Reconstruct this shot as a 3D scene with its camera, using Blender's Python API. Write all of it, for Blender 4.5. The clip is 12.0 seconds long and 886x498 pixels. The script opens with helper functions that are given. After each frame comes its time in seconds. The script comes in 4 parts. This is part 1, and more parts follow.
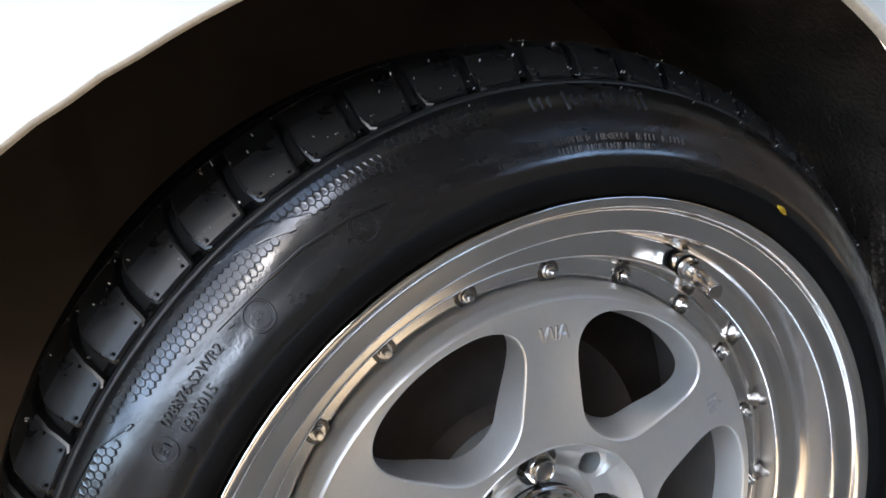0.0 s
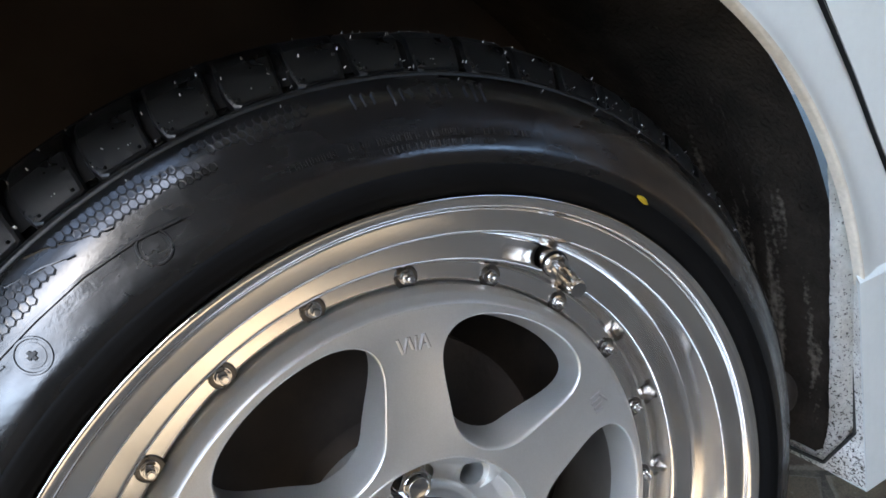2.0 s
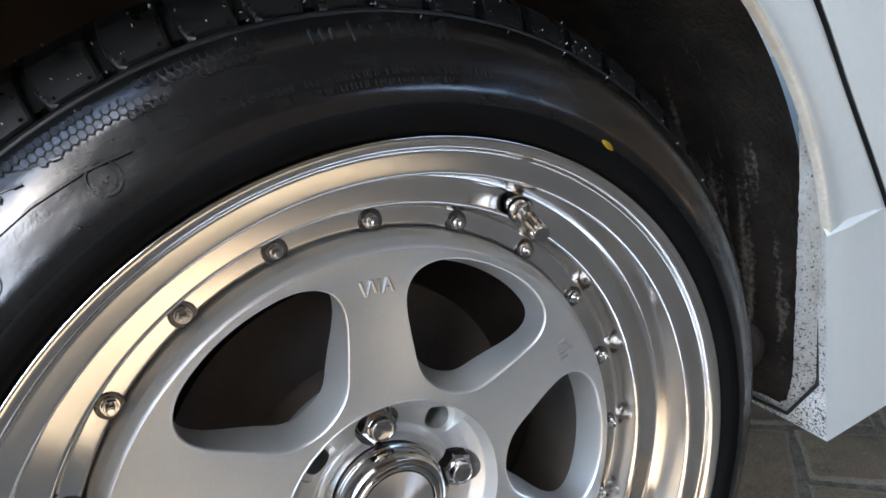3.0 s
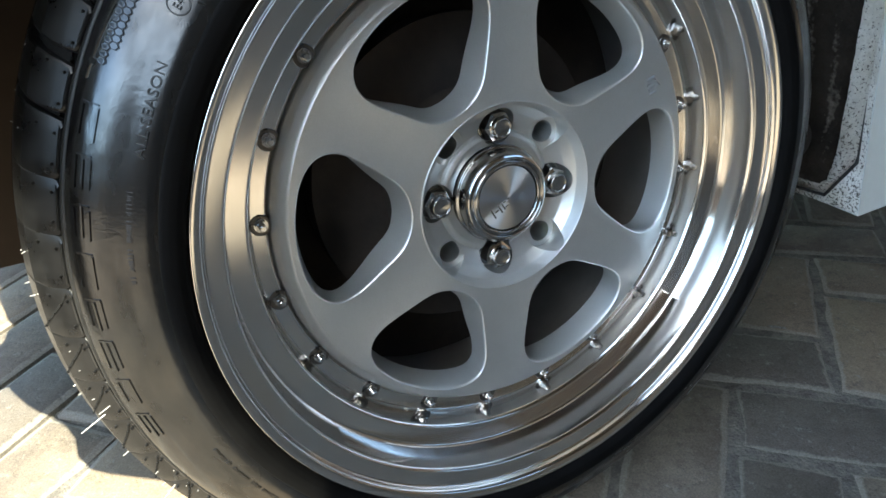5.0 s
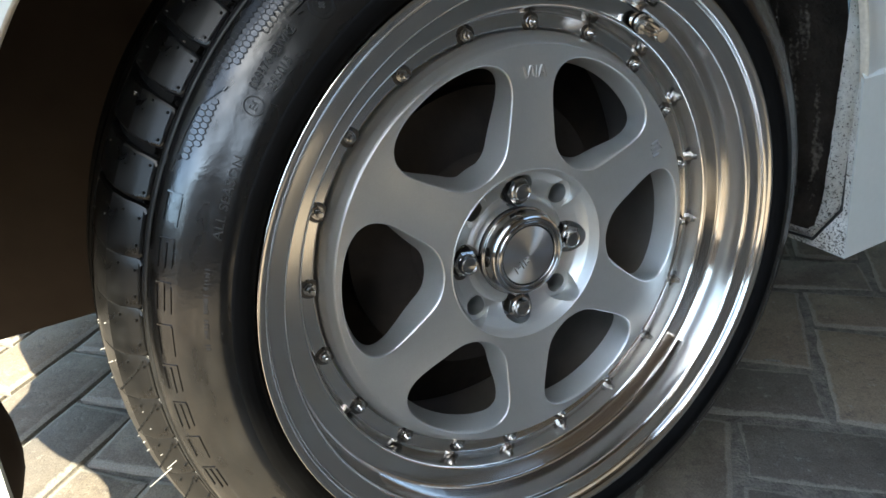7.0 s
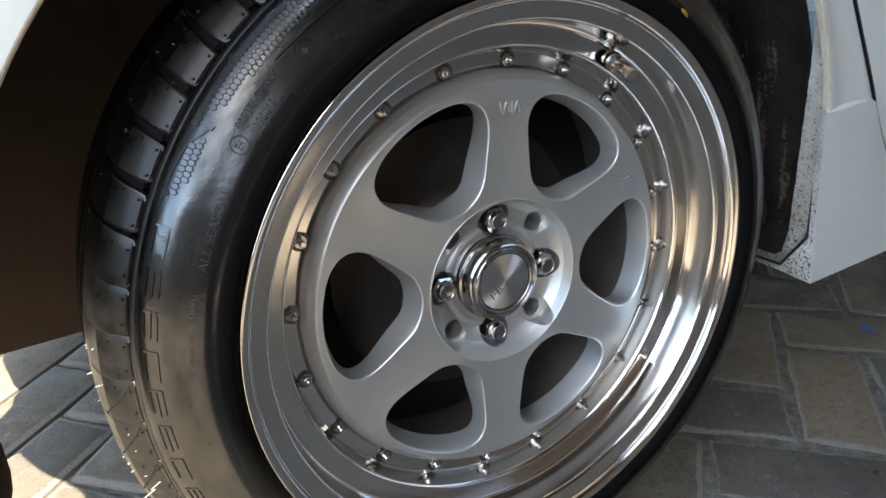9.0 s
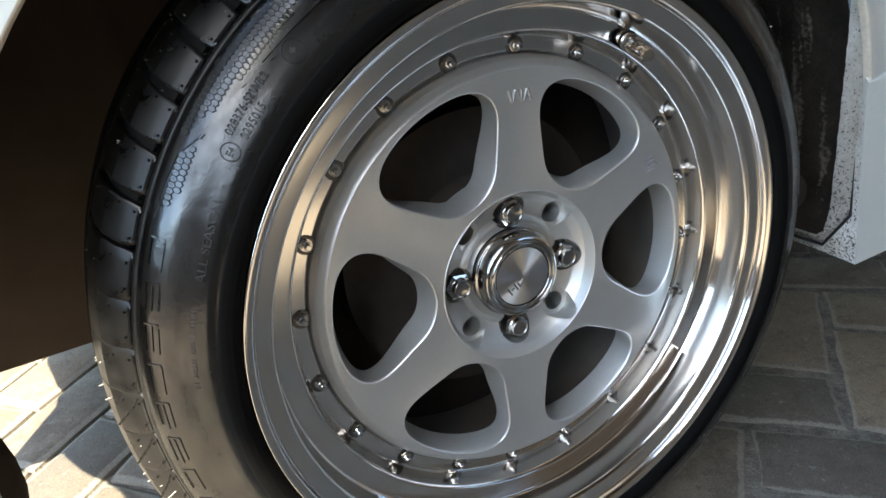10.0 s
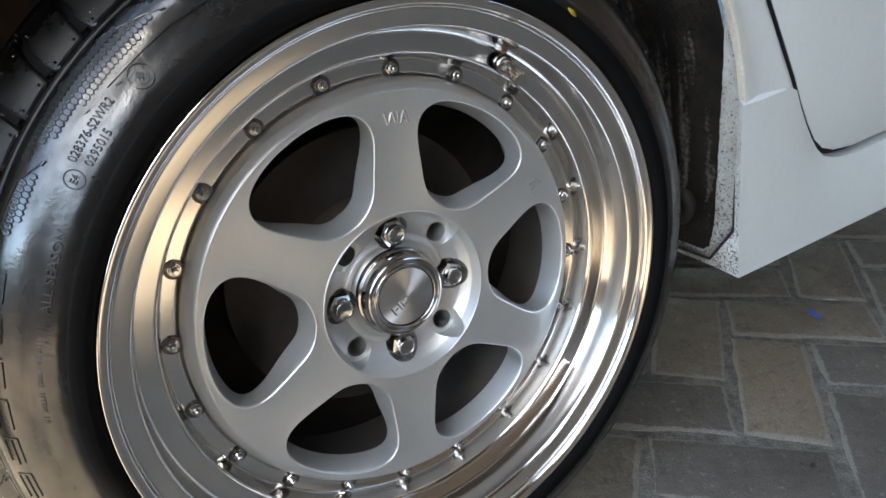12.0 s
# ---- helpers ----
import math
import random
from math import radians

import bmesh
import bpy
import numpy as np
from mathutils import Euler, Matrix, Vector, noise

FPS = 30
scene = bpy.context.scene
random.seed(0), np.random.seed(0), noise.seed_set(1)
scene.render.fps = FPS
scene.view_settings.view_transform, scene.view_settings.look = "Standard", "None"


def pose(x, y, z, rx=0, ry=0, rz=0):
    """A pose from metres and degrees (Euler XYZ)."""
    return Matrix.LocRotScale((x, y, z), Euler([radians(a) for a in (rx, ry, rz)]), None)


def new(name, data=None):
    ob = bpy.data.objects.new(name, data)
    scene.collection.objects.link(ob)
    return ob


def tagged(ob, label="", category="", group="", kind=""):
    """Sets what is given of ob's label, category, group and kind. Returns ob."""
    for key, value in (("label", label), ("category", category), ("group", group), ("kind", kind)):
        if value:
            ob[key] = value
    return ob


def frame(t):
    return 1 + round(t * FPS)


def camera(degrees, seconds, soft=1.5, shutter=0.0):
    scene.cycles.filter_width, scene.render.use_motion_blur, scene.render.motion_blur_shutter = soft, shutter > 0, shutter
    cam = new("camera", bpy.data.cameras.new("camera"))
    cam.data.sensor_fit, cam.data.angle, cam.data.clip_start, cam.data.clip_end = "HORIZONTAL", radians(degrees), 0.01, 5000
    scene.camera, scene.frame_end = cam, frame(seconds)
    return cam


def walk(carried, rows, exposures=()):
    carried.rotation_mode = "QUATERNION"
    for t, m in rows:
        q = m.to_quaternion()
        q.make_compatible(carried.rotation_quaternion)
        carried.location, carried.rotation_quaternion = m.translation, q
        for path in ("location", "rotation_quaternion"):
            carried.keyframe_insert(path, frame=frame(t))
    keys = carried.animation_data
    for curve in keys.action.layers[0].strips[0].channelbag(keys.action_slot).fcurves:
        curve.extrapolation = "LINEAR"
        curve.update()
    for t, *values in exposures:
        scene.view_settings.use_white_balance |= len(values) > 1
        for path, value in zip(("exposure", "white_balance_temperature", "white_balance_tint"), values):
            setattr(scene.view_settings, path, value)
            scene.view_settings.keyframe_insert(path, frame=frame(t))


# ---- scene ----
FOV = 65.33
cam = camera(FOV, 12.0, soft=1.6)
ROWS = [
    (0.0, -0.1823, -0.3215, 0.6147, 72.33, 5.70, -24.64),
    (0.5, -0.1537, -0.3194, 0.6099, 70.68, 6.28, -25.62),
    (1.0, -0.1310, -0.3249, 0.6091, 70.46, 6.17, -27.42),
    (1.5, -0.1217, -0.3283, 0.6047, 69.86, 6.74, -28.15),
    (2.0, -0.1158, -0.3239, 0.6069, 71.24, 7.71, -28.74),
    (2.5, -0.1074, -0.3310, 0.6066, 70.27, 7.60, -29.29),
    (2.7, -0.1058, -0.3308, 0.6040, 69.22, 6.86, -29.02),
    (4.3, -0.1596, -0.3746, 0.5335, 66.11, 8.30, -31.05),
    (4.5, -0.1859, -0.3837, 0.5268, 65.33, 6.72, -29.08),
    (5.0, -0.2403, -0.4069, 0.5112, 61.25, 3.53, -27.29),
    (5.5, -0.2851, -0.4159, 0.5114, 59.64, 3.55, -25.93),
    (6.0, -0.2901, -0.4166, 0.5204, 61.56, 4.22, -26.98),
    (6.5, -0.2858, -0.4180, 0.5447, 63.04, 2.95, -27.67),
    (7.0, -0.2798, -0.4191, 0.5528, 63.52, 4.11, -28.90),
    (7.2, -0.2798, -0.4202, 0.5554, 63.93, 3.84, -29.07),
    (9.0, -0.2787, -0.4329, 0.5738, 64.21, 3.18, -29.68),
    (9.5, -0.2715, -0.4362, 0.5918, 64.90, 3.45, -30.17),
    (10.0, -0.2474, -0.4272, 0.5737, 63.00, 6.68, -27.25),
    (10.5, -0.2242, -0.4310, 0.5774, 64.04, 5.70, -26.89),
    (11.0, -0.2284, -0.4309, 0.5753, 63.68, 4.45, -27.38),
    (11.5, -0.2225, -0.4406, 0.5828, 63.78, 4.86, -28.33),
    (12.0, -0.1999, -0.4471, 0.5807, 62.85, 4.98, -31.35),
]
EXPOSURES = [(0.0, 4.78, 6600, 6), (1.5, 4.77, 6500, 5), (2.7, 4.77, 6600, 5), (4.5, 4.47, 6750, 1), (5.5, 3.92, 5450, -5), (6.0, 3.80, 5300, -5), (6.5, 4.0, 6250, -2), (7.0, 4.08, 6500, -1), (9.0, 4.22, 6750, 3), (10.5, 4.33, 6650, 1), (12.0, 4.57, 6800, 3)]
walk(cam, [(t, pose(x, y, z, rx, ry, rz)) for t, x, y, z, rx, ry, rz in ROWS], EXPOSURES)

# ---- light: sun from the front left of the car, clear sky ----
RUN = Vector((0.46, 0.76, -1.0))          # the way the sunlight travels
ELEV = math.atan2(1.0, math.hypot(RUN.x, RUN.y))
AZIM = math.atan2(-RUN.x, -RUN.y)
world = bpy.data.worlds.new("sky")
scene.world = world
world.use_nodes = True
wn = world.node_tree
sky = wn.nodes.new("ShaderNodeTexSky")
sky.sky_type = "NISHITA"
sky.sun_disc = False
sky.air_density, sky.dust_density, sky.ozone_density = 1.0, 1.2, 1.6
sky.sun_elevation, sky.sun_rotation = ELEV, AZIM % (2 * math.pi)
wn.links.new(sky.outputs[0], wn.nodes["Background"].inputs[0])
wn.nodes["Background"].inputs[1].default_value = 0.06
sun_data = bpy.data.lights.new("sun", "SUN")
sun_data.energy, sun_data.angle, sun_data.color = 1.85, radians(0.55), (1.0, 0.88, 0.73)
sun = new("sun", sun_data)
sun.matrix_world = Matrix.Translation((-4, -3, 4)) @ RUN.to_track_quat("-Z", "Y").to_matrix().to_4x4()


# ---- materials ----
def rgb(c):
    return (*c, 1.0) if len(c) == 3 else c


def surf(name, col, col2=None, scale=20.0, rough=0.5, rough2=None, metal=0.0, bump=0.0, bump_scale=200.0,
         coat=0.0, fine=0.0, fine_scale=400.0, spread=0.0, contrast=(0.35, 0.65), stretch=(1, 1, 1), aniso=0.0, spec=0.5):
    """A surface with patches between two colours, fine grain and relief."""
    m = bpy.data.materials.new(name)
    m.use_nodes = True
    nt, b = m.node_tree, m.node_tree.nodes["Principled BSDF"]
    node, link = nt.nodes.new, nt.links.new
    tc = node("ShaderNodeTexCoord")
    mp = node("ShaderNodeMapping")
    mp.inputs["Scale"].default_value = stretch
    link(tc.outputs["Object"], mp.inputs[0])
    b.inputs["Metallic"].default_value = metal
    b.inputs["Coat Weight"].default_value = coat
    b.inputs["Coat Roughness"].default_value = 0.06
    b.inputs["Anisotropic"].default_value = aniso
    b.inputs["Specular IOR Level"].default_value = spec
    big = node("ShaderNodeTexNoise")
    big.inputs["Scale"].default_value, big.inputs["Detail"].default_value, big.inputs["Roughness"].default_value = scale, 5, 0.6
    link(mp.outputs[0], big.inputs["Vector"])
    ramp = node("ShaderNodeMapRange")
    ramp.inputs[1].default_value, ramp.inputs[2].default_value = contrast
    link(big.outputs[0], ramp.inputs[0])
    mix = node("ShaderNodeMix")
    mix.data_type = "RGBA"
    mix.inputs[6].default_value, mix.inputs[7].default_value = rgb(col), rgb(col2 or col)
    link(ramp.outputs[0], mix.inputs[0])
    colour = mix.outputs[2]
    if fine:
        grain = node("ShaderNodeTexNoise")
        grain.inputs["Scale"].default_value, grain.inputs["Detail"].default_value = fine_scale, 3
        link(mp.outputs[0], grain.inputs["Vector"])
        gr = node("ShaderNodeMapRange")
        gr.inputs[1].default_value, gr.inputs[2].default_value = 0.3, 0.7
        gr.inputs[3].default_value, gr.inputs[4].default_value = 1 - fine, 1 + fine
        link(grain.outputs[0], gr.inputs[0])
        mul = node("ShaderNodeVectorMath")
        mul.operation = "SCALE"
        link(colour, mul.inputs[0])
        link(gr.outputs[0], mul.inputs[3])
        colour = mul.outputs[0]
    if spread:
        info = node("ShaderNodeObjectInfo")
        sr = node("ShaderNodeMapRange")
        sr.inputs[3].default_value, sr.inputs[4].default_value = 1 - spread, 1 + spread
        link(info.outputs["Random"], sr.inputs[0])
        mul = node("ShaderNodeVectorMath")
        mul.operation = "SCALE"
        link(colour, mul.inputs[0])
        link(sr.outputs[0], mul.inputs[3])
        colour = mul.outputs[0]
    link(colour, b.inputs["Base Color"])
    if rough2 is None:
        b.inputs["Roughness"].default_value = rough
    else:
        rr = node("ShaderNodeMapRange")
        rr.inputs[3].default_value, rr.inputs[4].default_value = rough, rough2
        link(ramp.outputs[0], rr.inputs[0])
        link(rr.outputs[0], b.inputs["Roughness"])
    if bump:
        bn = node("ShaderNodeTexNoise")
        bn.inputs["Scale"].default_value, bn.inputs["Detail"].default_value = bump_scale, 6
        link(mp.outputs[0], bn.inputs["Vector"])
        bp = node("ShaderNodeBump")
        bp.inputs["Strength"].default_value, bp.inputs["Distance"].default_value = 1.0, bump
        link(bn.outputs[0], bp.inputs["Height"])
        link(bp.outputs[0], b.inputs["Normal"])
    return m


RUBBER_SMOOTH = surf("rim_guard_rubber", (0.0035, 0.0034, 0.0034), (0.0055, 0.0054, 0.0054), 30, 0.65, 0.75, spec=0.06)
LETTER_RUBBER = surf("undressed_rubber", (0.006, 0.006, 0.006), (0.010, 0.0098, 0.0095), 60, 0.34, 0.5, spec=0.4)
TREAD_FLOOR = surf("tread_groove_rubber", (0.005, 0.005, 0.005), (0.008, 0.0078, 0.0075), 40, 0.8, 0.9, spec=0.15, bump=0.0003, bump_scale=300)
TREAD_RUBBER = surf("tread_rubber", (0.0035, 0.0035, 0.0037), (0.007, 0.0069, 0.0068), 40, 0.25, 0.42, spec=0.40, bump=0.00006, bump_scale=800)
STEEL = surf("plated_steel", (0.66, 0.65, 0.64), (0.56, 0.55, 0.54), 300, 0.10, 0.18, metal=1.0)
LIP_DIRT = surf("dirty_arch_edge", (0.64, 0.585, 0.49), (0.52, 0.465, 0.375), 25, 0.6, 0.75, fine=0.08, fine_scale=300)
CAP_CHROME = surf("smoked_chrome", (0.50, 0.485, 0.475), (0.43, 0.42, 0.41), 60, 0.08, 0.14, metal=1.0)
SILVER = surf("silver_paint", (0.625, 0.635, 0.625), (0.575, 0.585, 0.575), 12, 0.38, 0.44, metal=0.8, fine=0.07, fine_scale=2600, bump=0.00002, bump_scale=2500, coat=0.25)
DARK_METAL = surf("dark_cast_metal", (0.040, 0.033, 0.028), (0.075, 0.060, 0.050), 30, 0.6, 0.8, metal=0.3, bump=0.0004, bump_scale=150)
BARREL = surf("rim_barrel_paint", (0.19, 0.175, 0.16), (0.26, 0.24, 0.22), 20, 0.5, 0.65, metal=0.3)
# dark metal standing in for the shade inside the bolt pockets
SEAT_METAL = surf("pocket_shade_steel", (0.10, 0.095, 0.09), (0.18, 0.17, 0.16), 200, 0.25, 0.4, metal=1.0)
WHITE = surf("white_car_paint", (0.75, 0.78, 0.745), (0.72, 0.75, 0.715), 4, 0.28, 0.36, coat=0.5, fine=0.015, fine_scale=150)
BLACK_PLASTIC = surf("black_gap", (0.012, 0.012, 0.012), (0.02, 0.02, 0.02), 30, 0.7)
JOINT = surf("joint_sand", (0.085, 0.076, 0.064), (0.17, 0.152, 0.126), 60, 0.95, bump=0.002, bump_scale=300, fine=0.25)
SAND = surf("dusty_ground", (0.14, 0.112, 0.086), (0.20, 0.162, 0.124), 60, 0.95, bump=0.002, bump_scale=300, fine=0.25)
LEAF = surf("yellow_leaf", (0.62, 0.46, 0.03), (0.5, 0.33, 0.02), 150, 0.5)
CHALK = surf("chalk", (0.55, 0.54, 0.52), (0.42, 0.41, 0.39), 300, 0.9)
SCRAPE = surf("scraped_concrete", (0.22, 0.21, 0.19), (0.12, 0.11, 0.095), 260, 0.9, fine=0.3)
STAIN = surf("damp_pit", (0.020, 0.017, 0.014), (0.045, 0.037, 0.030), 300, 0.9)
BLUE = surf("blue_paint", (0.02, 0.08, 0.42), (0.03, 0.12, 0.5), 120, 0.6)
# brown of the added walls, chosen for what the wheel lip reflects
ADDED_WALL = surf("added_wall_brown", (0.15, 0.105, 0.075), (0.115, 0.080, 0.058), 1.5, 0.9, bump=0.003, bump_scale=60, fine=0.1, fine_scale=60)
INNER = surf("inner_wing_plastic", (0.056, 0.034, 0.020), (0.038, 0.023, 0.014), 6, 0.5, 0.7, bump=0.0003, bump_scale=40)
# dark tone of the added light blockers, keeps reflections in the tyre black
BLOCKER = surf("blocker_dark", (0.05, 0.045, 0.04), (0.038, 0.034, 0.03), 2, 0.9, bump=0.002, bump_scale=50)
# hairs far paler than the rubber, their sunlit glint put into the colour
HAIR = surf("rubber_flash", (0.22, 0.215, 0.205), None, 50, 0.25)
MARK = surf("machined_mark", (0.60, 0.60, 0.60), (0.5, 0.5, 0.5), 400, 0.30, 0.42, metal=1.0)
# pale colour painting the glints on the rubber nubs
NUB = surf("nub_glint_pale", (0.6, 0.6, 0.6), (0.42, 0.41, 0.39), 90, 0.3)


def speckled():
    """White paint under road dirt: dark specks and rusty stains."""
    m = surf("dirty_white_paint", (0.72, 0.71, 0.67), (0.55, 0.52, 0.46), 40, 0.5, 0.7, fine=0.1, fine_scale=300)
    nt, b = m.node_tree, m.node_tree.nodes["Principled BSDF"]
    node, link = nt.nodes.new, nt.links.new
    tc = node("ShaderNodeTexCoord")
    n1 = node("ShaderNodeTexNoise")
    n1.inputs["Scale"].default_value, n1.inputs["Detail"].default_value, n1.inputs["Roughness"].default_value = 430, 3, 0.7
    link(tc.outputs["Object"], n1.inputs["Vector"])
    # specks grow denser towards the road
    sep = node("ShaderNodeSeparateXYZ")
    link(tc.outputs["Object"], sep.inputs[0])
    den = node("ShaderNodeMapRange")
    den.inputs[1].default_value, den.inputs[2].default_value = 0.20, 0.50
    den.inputs[3].default_value, den.inputs[4].default_value = 0.545, 0.665
    link(sep.outputs[2], den.inputs[0])
    cut = node("ShaderNodeMath")
    cut.operation = "GREATER_THAN"
    link(n1.outputs[0], cut.inputs[0])
    link(den.outputs[0], cut.inputs[1])
    old = b.inputs["Base Color"].links[0].from_socket
    mix = node("ShaderNodeMix")
    mix.data_type = "RGBA"
    link(cut.outputs[0], mix.inputs[0])
    link(old, mix.inputs[6])
    mix.inputs[7].default_value = (0.045, 0.038, 0.03, 1)
    link(mix.outputs[2], b.inputs["Base Color"])
    return m


def felt():
    """Brown-black felt wheel-arch liner with pale dried mud in vertical streaks."""
    m = surf("arch_liner_felt", (0.020, 0.0165, 0.0135), (0.040, 0.032, 0.025), 26, 0.95, bump=0.003, bump_scale=260, spec=0.1)
    nt, b = m.node_tree, m.node_tree.nodes["Principled BSDF"]
    node, link = nt.nodes.new, nt.links.new
    tc = node("ShaderNodeTexCoord")
    mp = node("ShaderNodeMapping")
    mp.inputs["Scale"].default_value = (3, 70, 9)
    link(tc.outputs["Object"], mp.inputs[0])
    streak = node("ShaderNodeTexNoise")
    streak.inputs["Scale"].default_value, streak.inputs["Detail"].default_value = 1.0, 2
    link(mp.outputs[0], streak.inputs["Vector"])
    fuzz = node("ShaderNodeTexNoise")
    fuzz.inputs["Scale"].default_value, fuzz.inputs["Detail"].default_value = 240, 4
    link(tc.outputs["Object"], fuzz.inputs["Vector"])
    sep = node("ShaderNodeSeparateXYZ")
    link(tc.outputs["Object"], sep.inputs[0])
    fade = node("ShaderNodeMapRange")
    fade.inputs[1].default_value, fade.inputs[2].default_value = 0.0, 0.03
    fade.inputs[3].default_value, fade.inputs[4].default_value = -0.12, 0.0
    link(sep.outputs[1], fade.inputs[0])
    mul = node("ShaderNodeMath")
    mul.operation = "MULTIPLY_ADD"
    link(fuzz.outputs[0], mul.inputs[0])
    mul.inputs[1].default_value = 0.45
    link(streak.outputs[0], mul.inputs[2])
    add = node("ShaderNodeMath")
    link(mul.outputs[0], add.inputs[0])
    link(fade.outputs[0], add.inputs[1])
    ramp = node("ShaderNodeMapRange")
    high = node("ShaderNodeMapRange")
    high.inputs[1].default_value, high.inputs[2].default_value = 0.34, 0.60
    high.inputs[3].default_value, high.inputs[4].default_value = 0.0, -0.22
    link(sep.outputs[2], high.inputs[0])
    low = node("ShaderNodeMath")
    link(add.outputs[0], low.inputs[0])
    link(high.outputs[0], low.inputs[1])
    ramp.inputs[1].default_value, ramp.inputs[2].default_value = 0.72, 0.92
    link(low.outputs[0], ramp.inputs[0])
    old = b.inputs["Base Color"].links[0].from_socket
    mix = node("ShaderNodeMix")
    mix.data_type = "RGBA"
    link(ramp.outputs[0], mix.inputs[0])
    link(old, mix.inputs[6])
    mix.inputs[7].default_value = (0.19, 0.165, 0.135, 1)
    link(mix.outputs[2], b.inputs["Base Color"])
    return m


def brushed():
    """Aluminium turned on a lathe: the glints fan out from the middle."""
    m = surf("turned_aluminium", (0.62, 0.62, 0.62), (0.58, 0.58, 0.58), 30, 0.48, metal=1.0, aniso=0.92)
    nt, b = m.node_tree, m.node_tree.nodes["Principled BSDF"]
    tan = nt.nodes.new("ShaderNodeTangent")
    tan.direction_type, tan.axis = "RADIAL", "Y"
    nt.links.new(tan.outputs[0], b.inputs["Tangent"])
    return m


def turned_lip():
    """Aluminium polished on a lathe: its fine rings draw reflections out towards the rim."""
    m = surf("polished_aluminium", (0.80, 0.77, 0.735), (0.74, 0.712, 0.68), 14, 0.125, 0.165, metal=1.0, aniso=0.7)
    nt, b = m.node_tree, m.node_tree.nodes["Principled BSDF"]
    b.inputs["Anisotropic Rotation"].default_value = 0.25
    tan = nt.nodes.new("ShaderNodeTangent")
    tan.direction_type, tan.axis = "RADIAL", "Y"
    nt.links.new(tan.outputs[0], b.inputs["Tangent"])
    return m


POLISHED = turned_lip()


def dressed(name, dark, pale, shine, dull, fine=0.00006):
    """Tyre rubber wiped with dressing: glossy and dull streaks that follow the tyre round."""
    m = bpy.data.materials.new(name)
    m.use_nodes = True
    nt, b = m.node_tree, m.node_tree.nodes["Principled BSDF"]
    node, link = nt.nodes.new, nt.links.new
    tc, sep, com = node("ShaderNodeTexCoord"), node("ShaderNodeSeparateXYZ"), node("ShaderNodeCombineXYZ")
    link(tc.outputs["Object"], sep.inputs[0])
    ang = node("ShaderNodeMath")
    ang.operation = "ARCTAN2"
    link(sep.outputs[0], ang.inputs[0])
    link(sep.outputs[2], ang.inputs[1])
    flat = node("ShaderNodeCombineXYZ")
    link(sep.outputs[0], flat.inputs[0])
    link(sep.outputs[2], flat.inputs[1])
    rad = node("ShaderNodeVectorMath")
    rad.operation = "LENGTH"
    link(flat.outputs[0], rad.inputs[0])
    for k, (src, f) in enumerate(((ang.outputs[0], 5.0), (rad.outputs["Value"], 52.0), (sep.outputs[1], 40.0))):
        mul = node("ShaderNodeMath")
        mul.operation = "MULTIPLY"
        link(src, mul.inputs[0])
        mul.inputs[1].default_value = f
        link(mul.outputs[0], com.inputs[k])
    streak = node("ShaderNodeTexNoise")
    streak.inputs["Scale"].default_value, streak.inputs["Detail"].default_value, streak.inputs["Roughness"].default_value = 1.0, 5, 0.55
    link(com.outputs[0], streak.inputs["Vector"])
    ramp = node("ShaderNodeMapRange")
    ramp.inputs[1].default_value, ramp.inputs[2].default_value = 0.38, 0.66
    link(streak.outputs[0], ramp.inputs[0])
    mix = node("ShaderNodeMix")
    mix.data_type = "RGBA"
    mix.inputs[6].default_value, mix.inputs[7].default_value = rgb(dark), rgb(pale)
    link(ramp.outputs[0], mix.inputs[0])
    link(mix.outputs[2], b.inputs["Base Color"])
    rr = node("ShaderNodeMapRange")
    rr.inputs[3].default_value, rr.inputs[4].default_value = shine, dull
    link(ramp.outputs[0], rr.inputs[0])
    link(rr.outputs[0], b.inputs["Roughness"])
    gloss = node("ShaderNodeMapRange")
    gloss.inputs[3].default_value, gloss.inputs[4].default_value = 0.95, 0.26
    link(ramp.outputs[0], gloss.inputs[0])
    link(gloss.outputs[0], b.inputs["Specular IOR Level"])
    b.inputs["Coat Weight"].default_value, b.inputs["Coat Roughness"].default_value = 0.20, 0.16
    grain = node("ShaderNodeTexNoise")
    grain.inputs["Scale"].default_value, grain.inputs["Detail"].default_value = 700, 4
    link(tc.outputs["Object"], grain.inputs["Vector"])
    wave = node("ShaderNodeTexNoise")
    wave.inputs["Scale"].default_value, wave.inputs["Detail"].default_value = 45, 3
    link(tc.outputs["Object"], wave.inputs["Vector"])
    b1, b2 = node("ShaderNodeBump"), node("ShaderNodeBump")
    b1.inputs["Distance"].default_value, b2.inputs["Distance"].default_value = fine, 0.0005
    link(grain.outputs[0], b1.inputs["Height"])
    link(wave.outputs[0], b2.inputs["Height"])
    link(b2.outputs[0], b1.inputs["Normal"])
    link(b1.outputs[0], b.inputs["Normal"])
    return m


RUBBER = dressed("tyre_rubber", (0.0034, 0.0034, 0.0036), (0.0062, 0.0060, 0.0058), 0.15, 0.32)


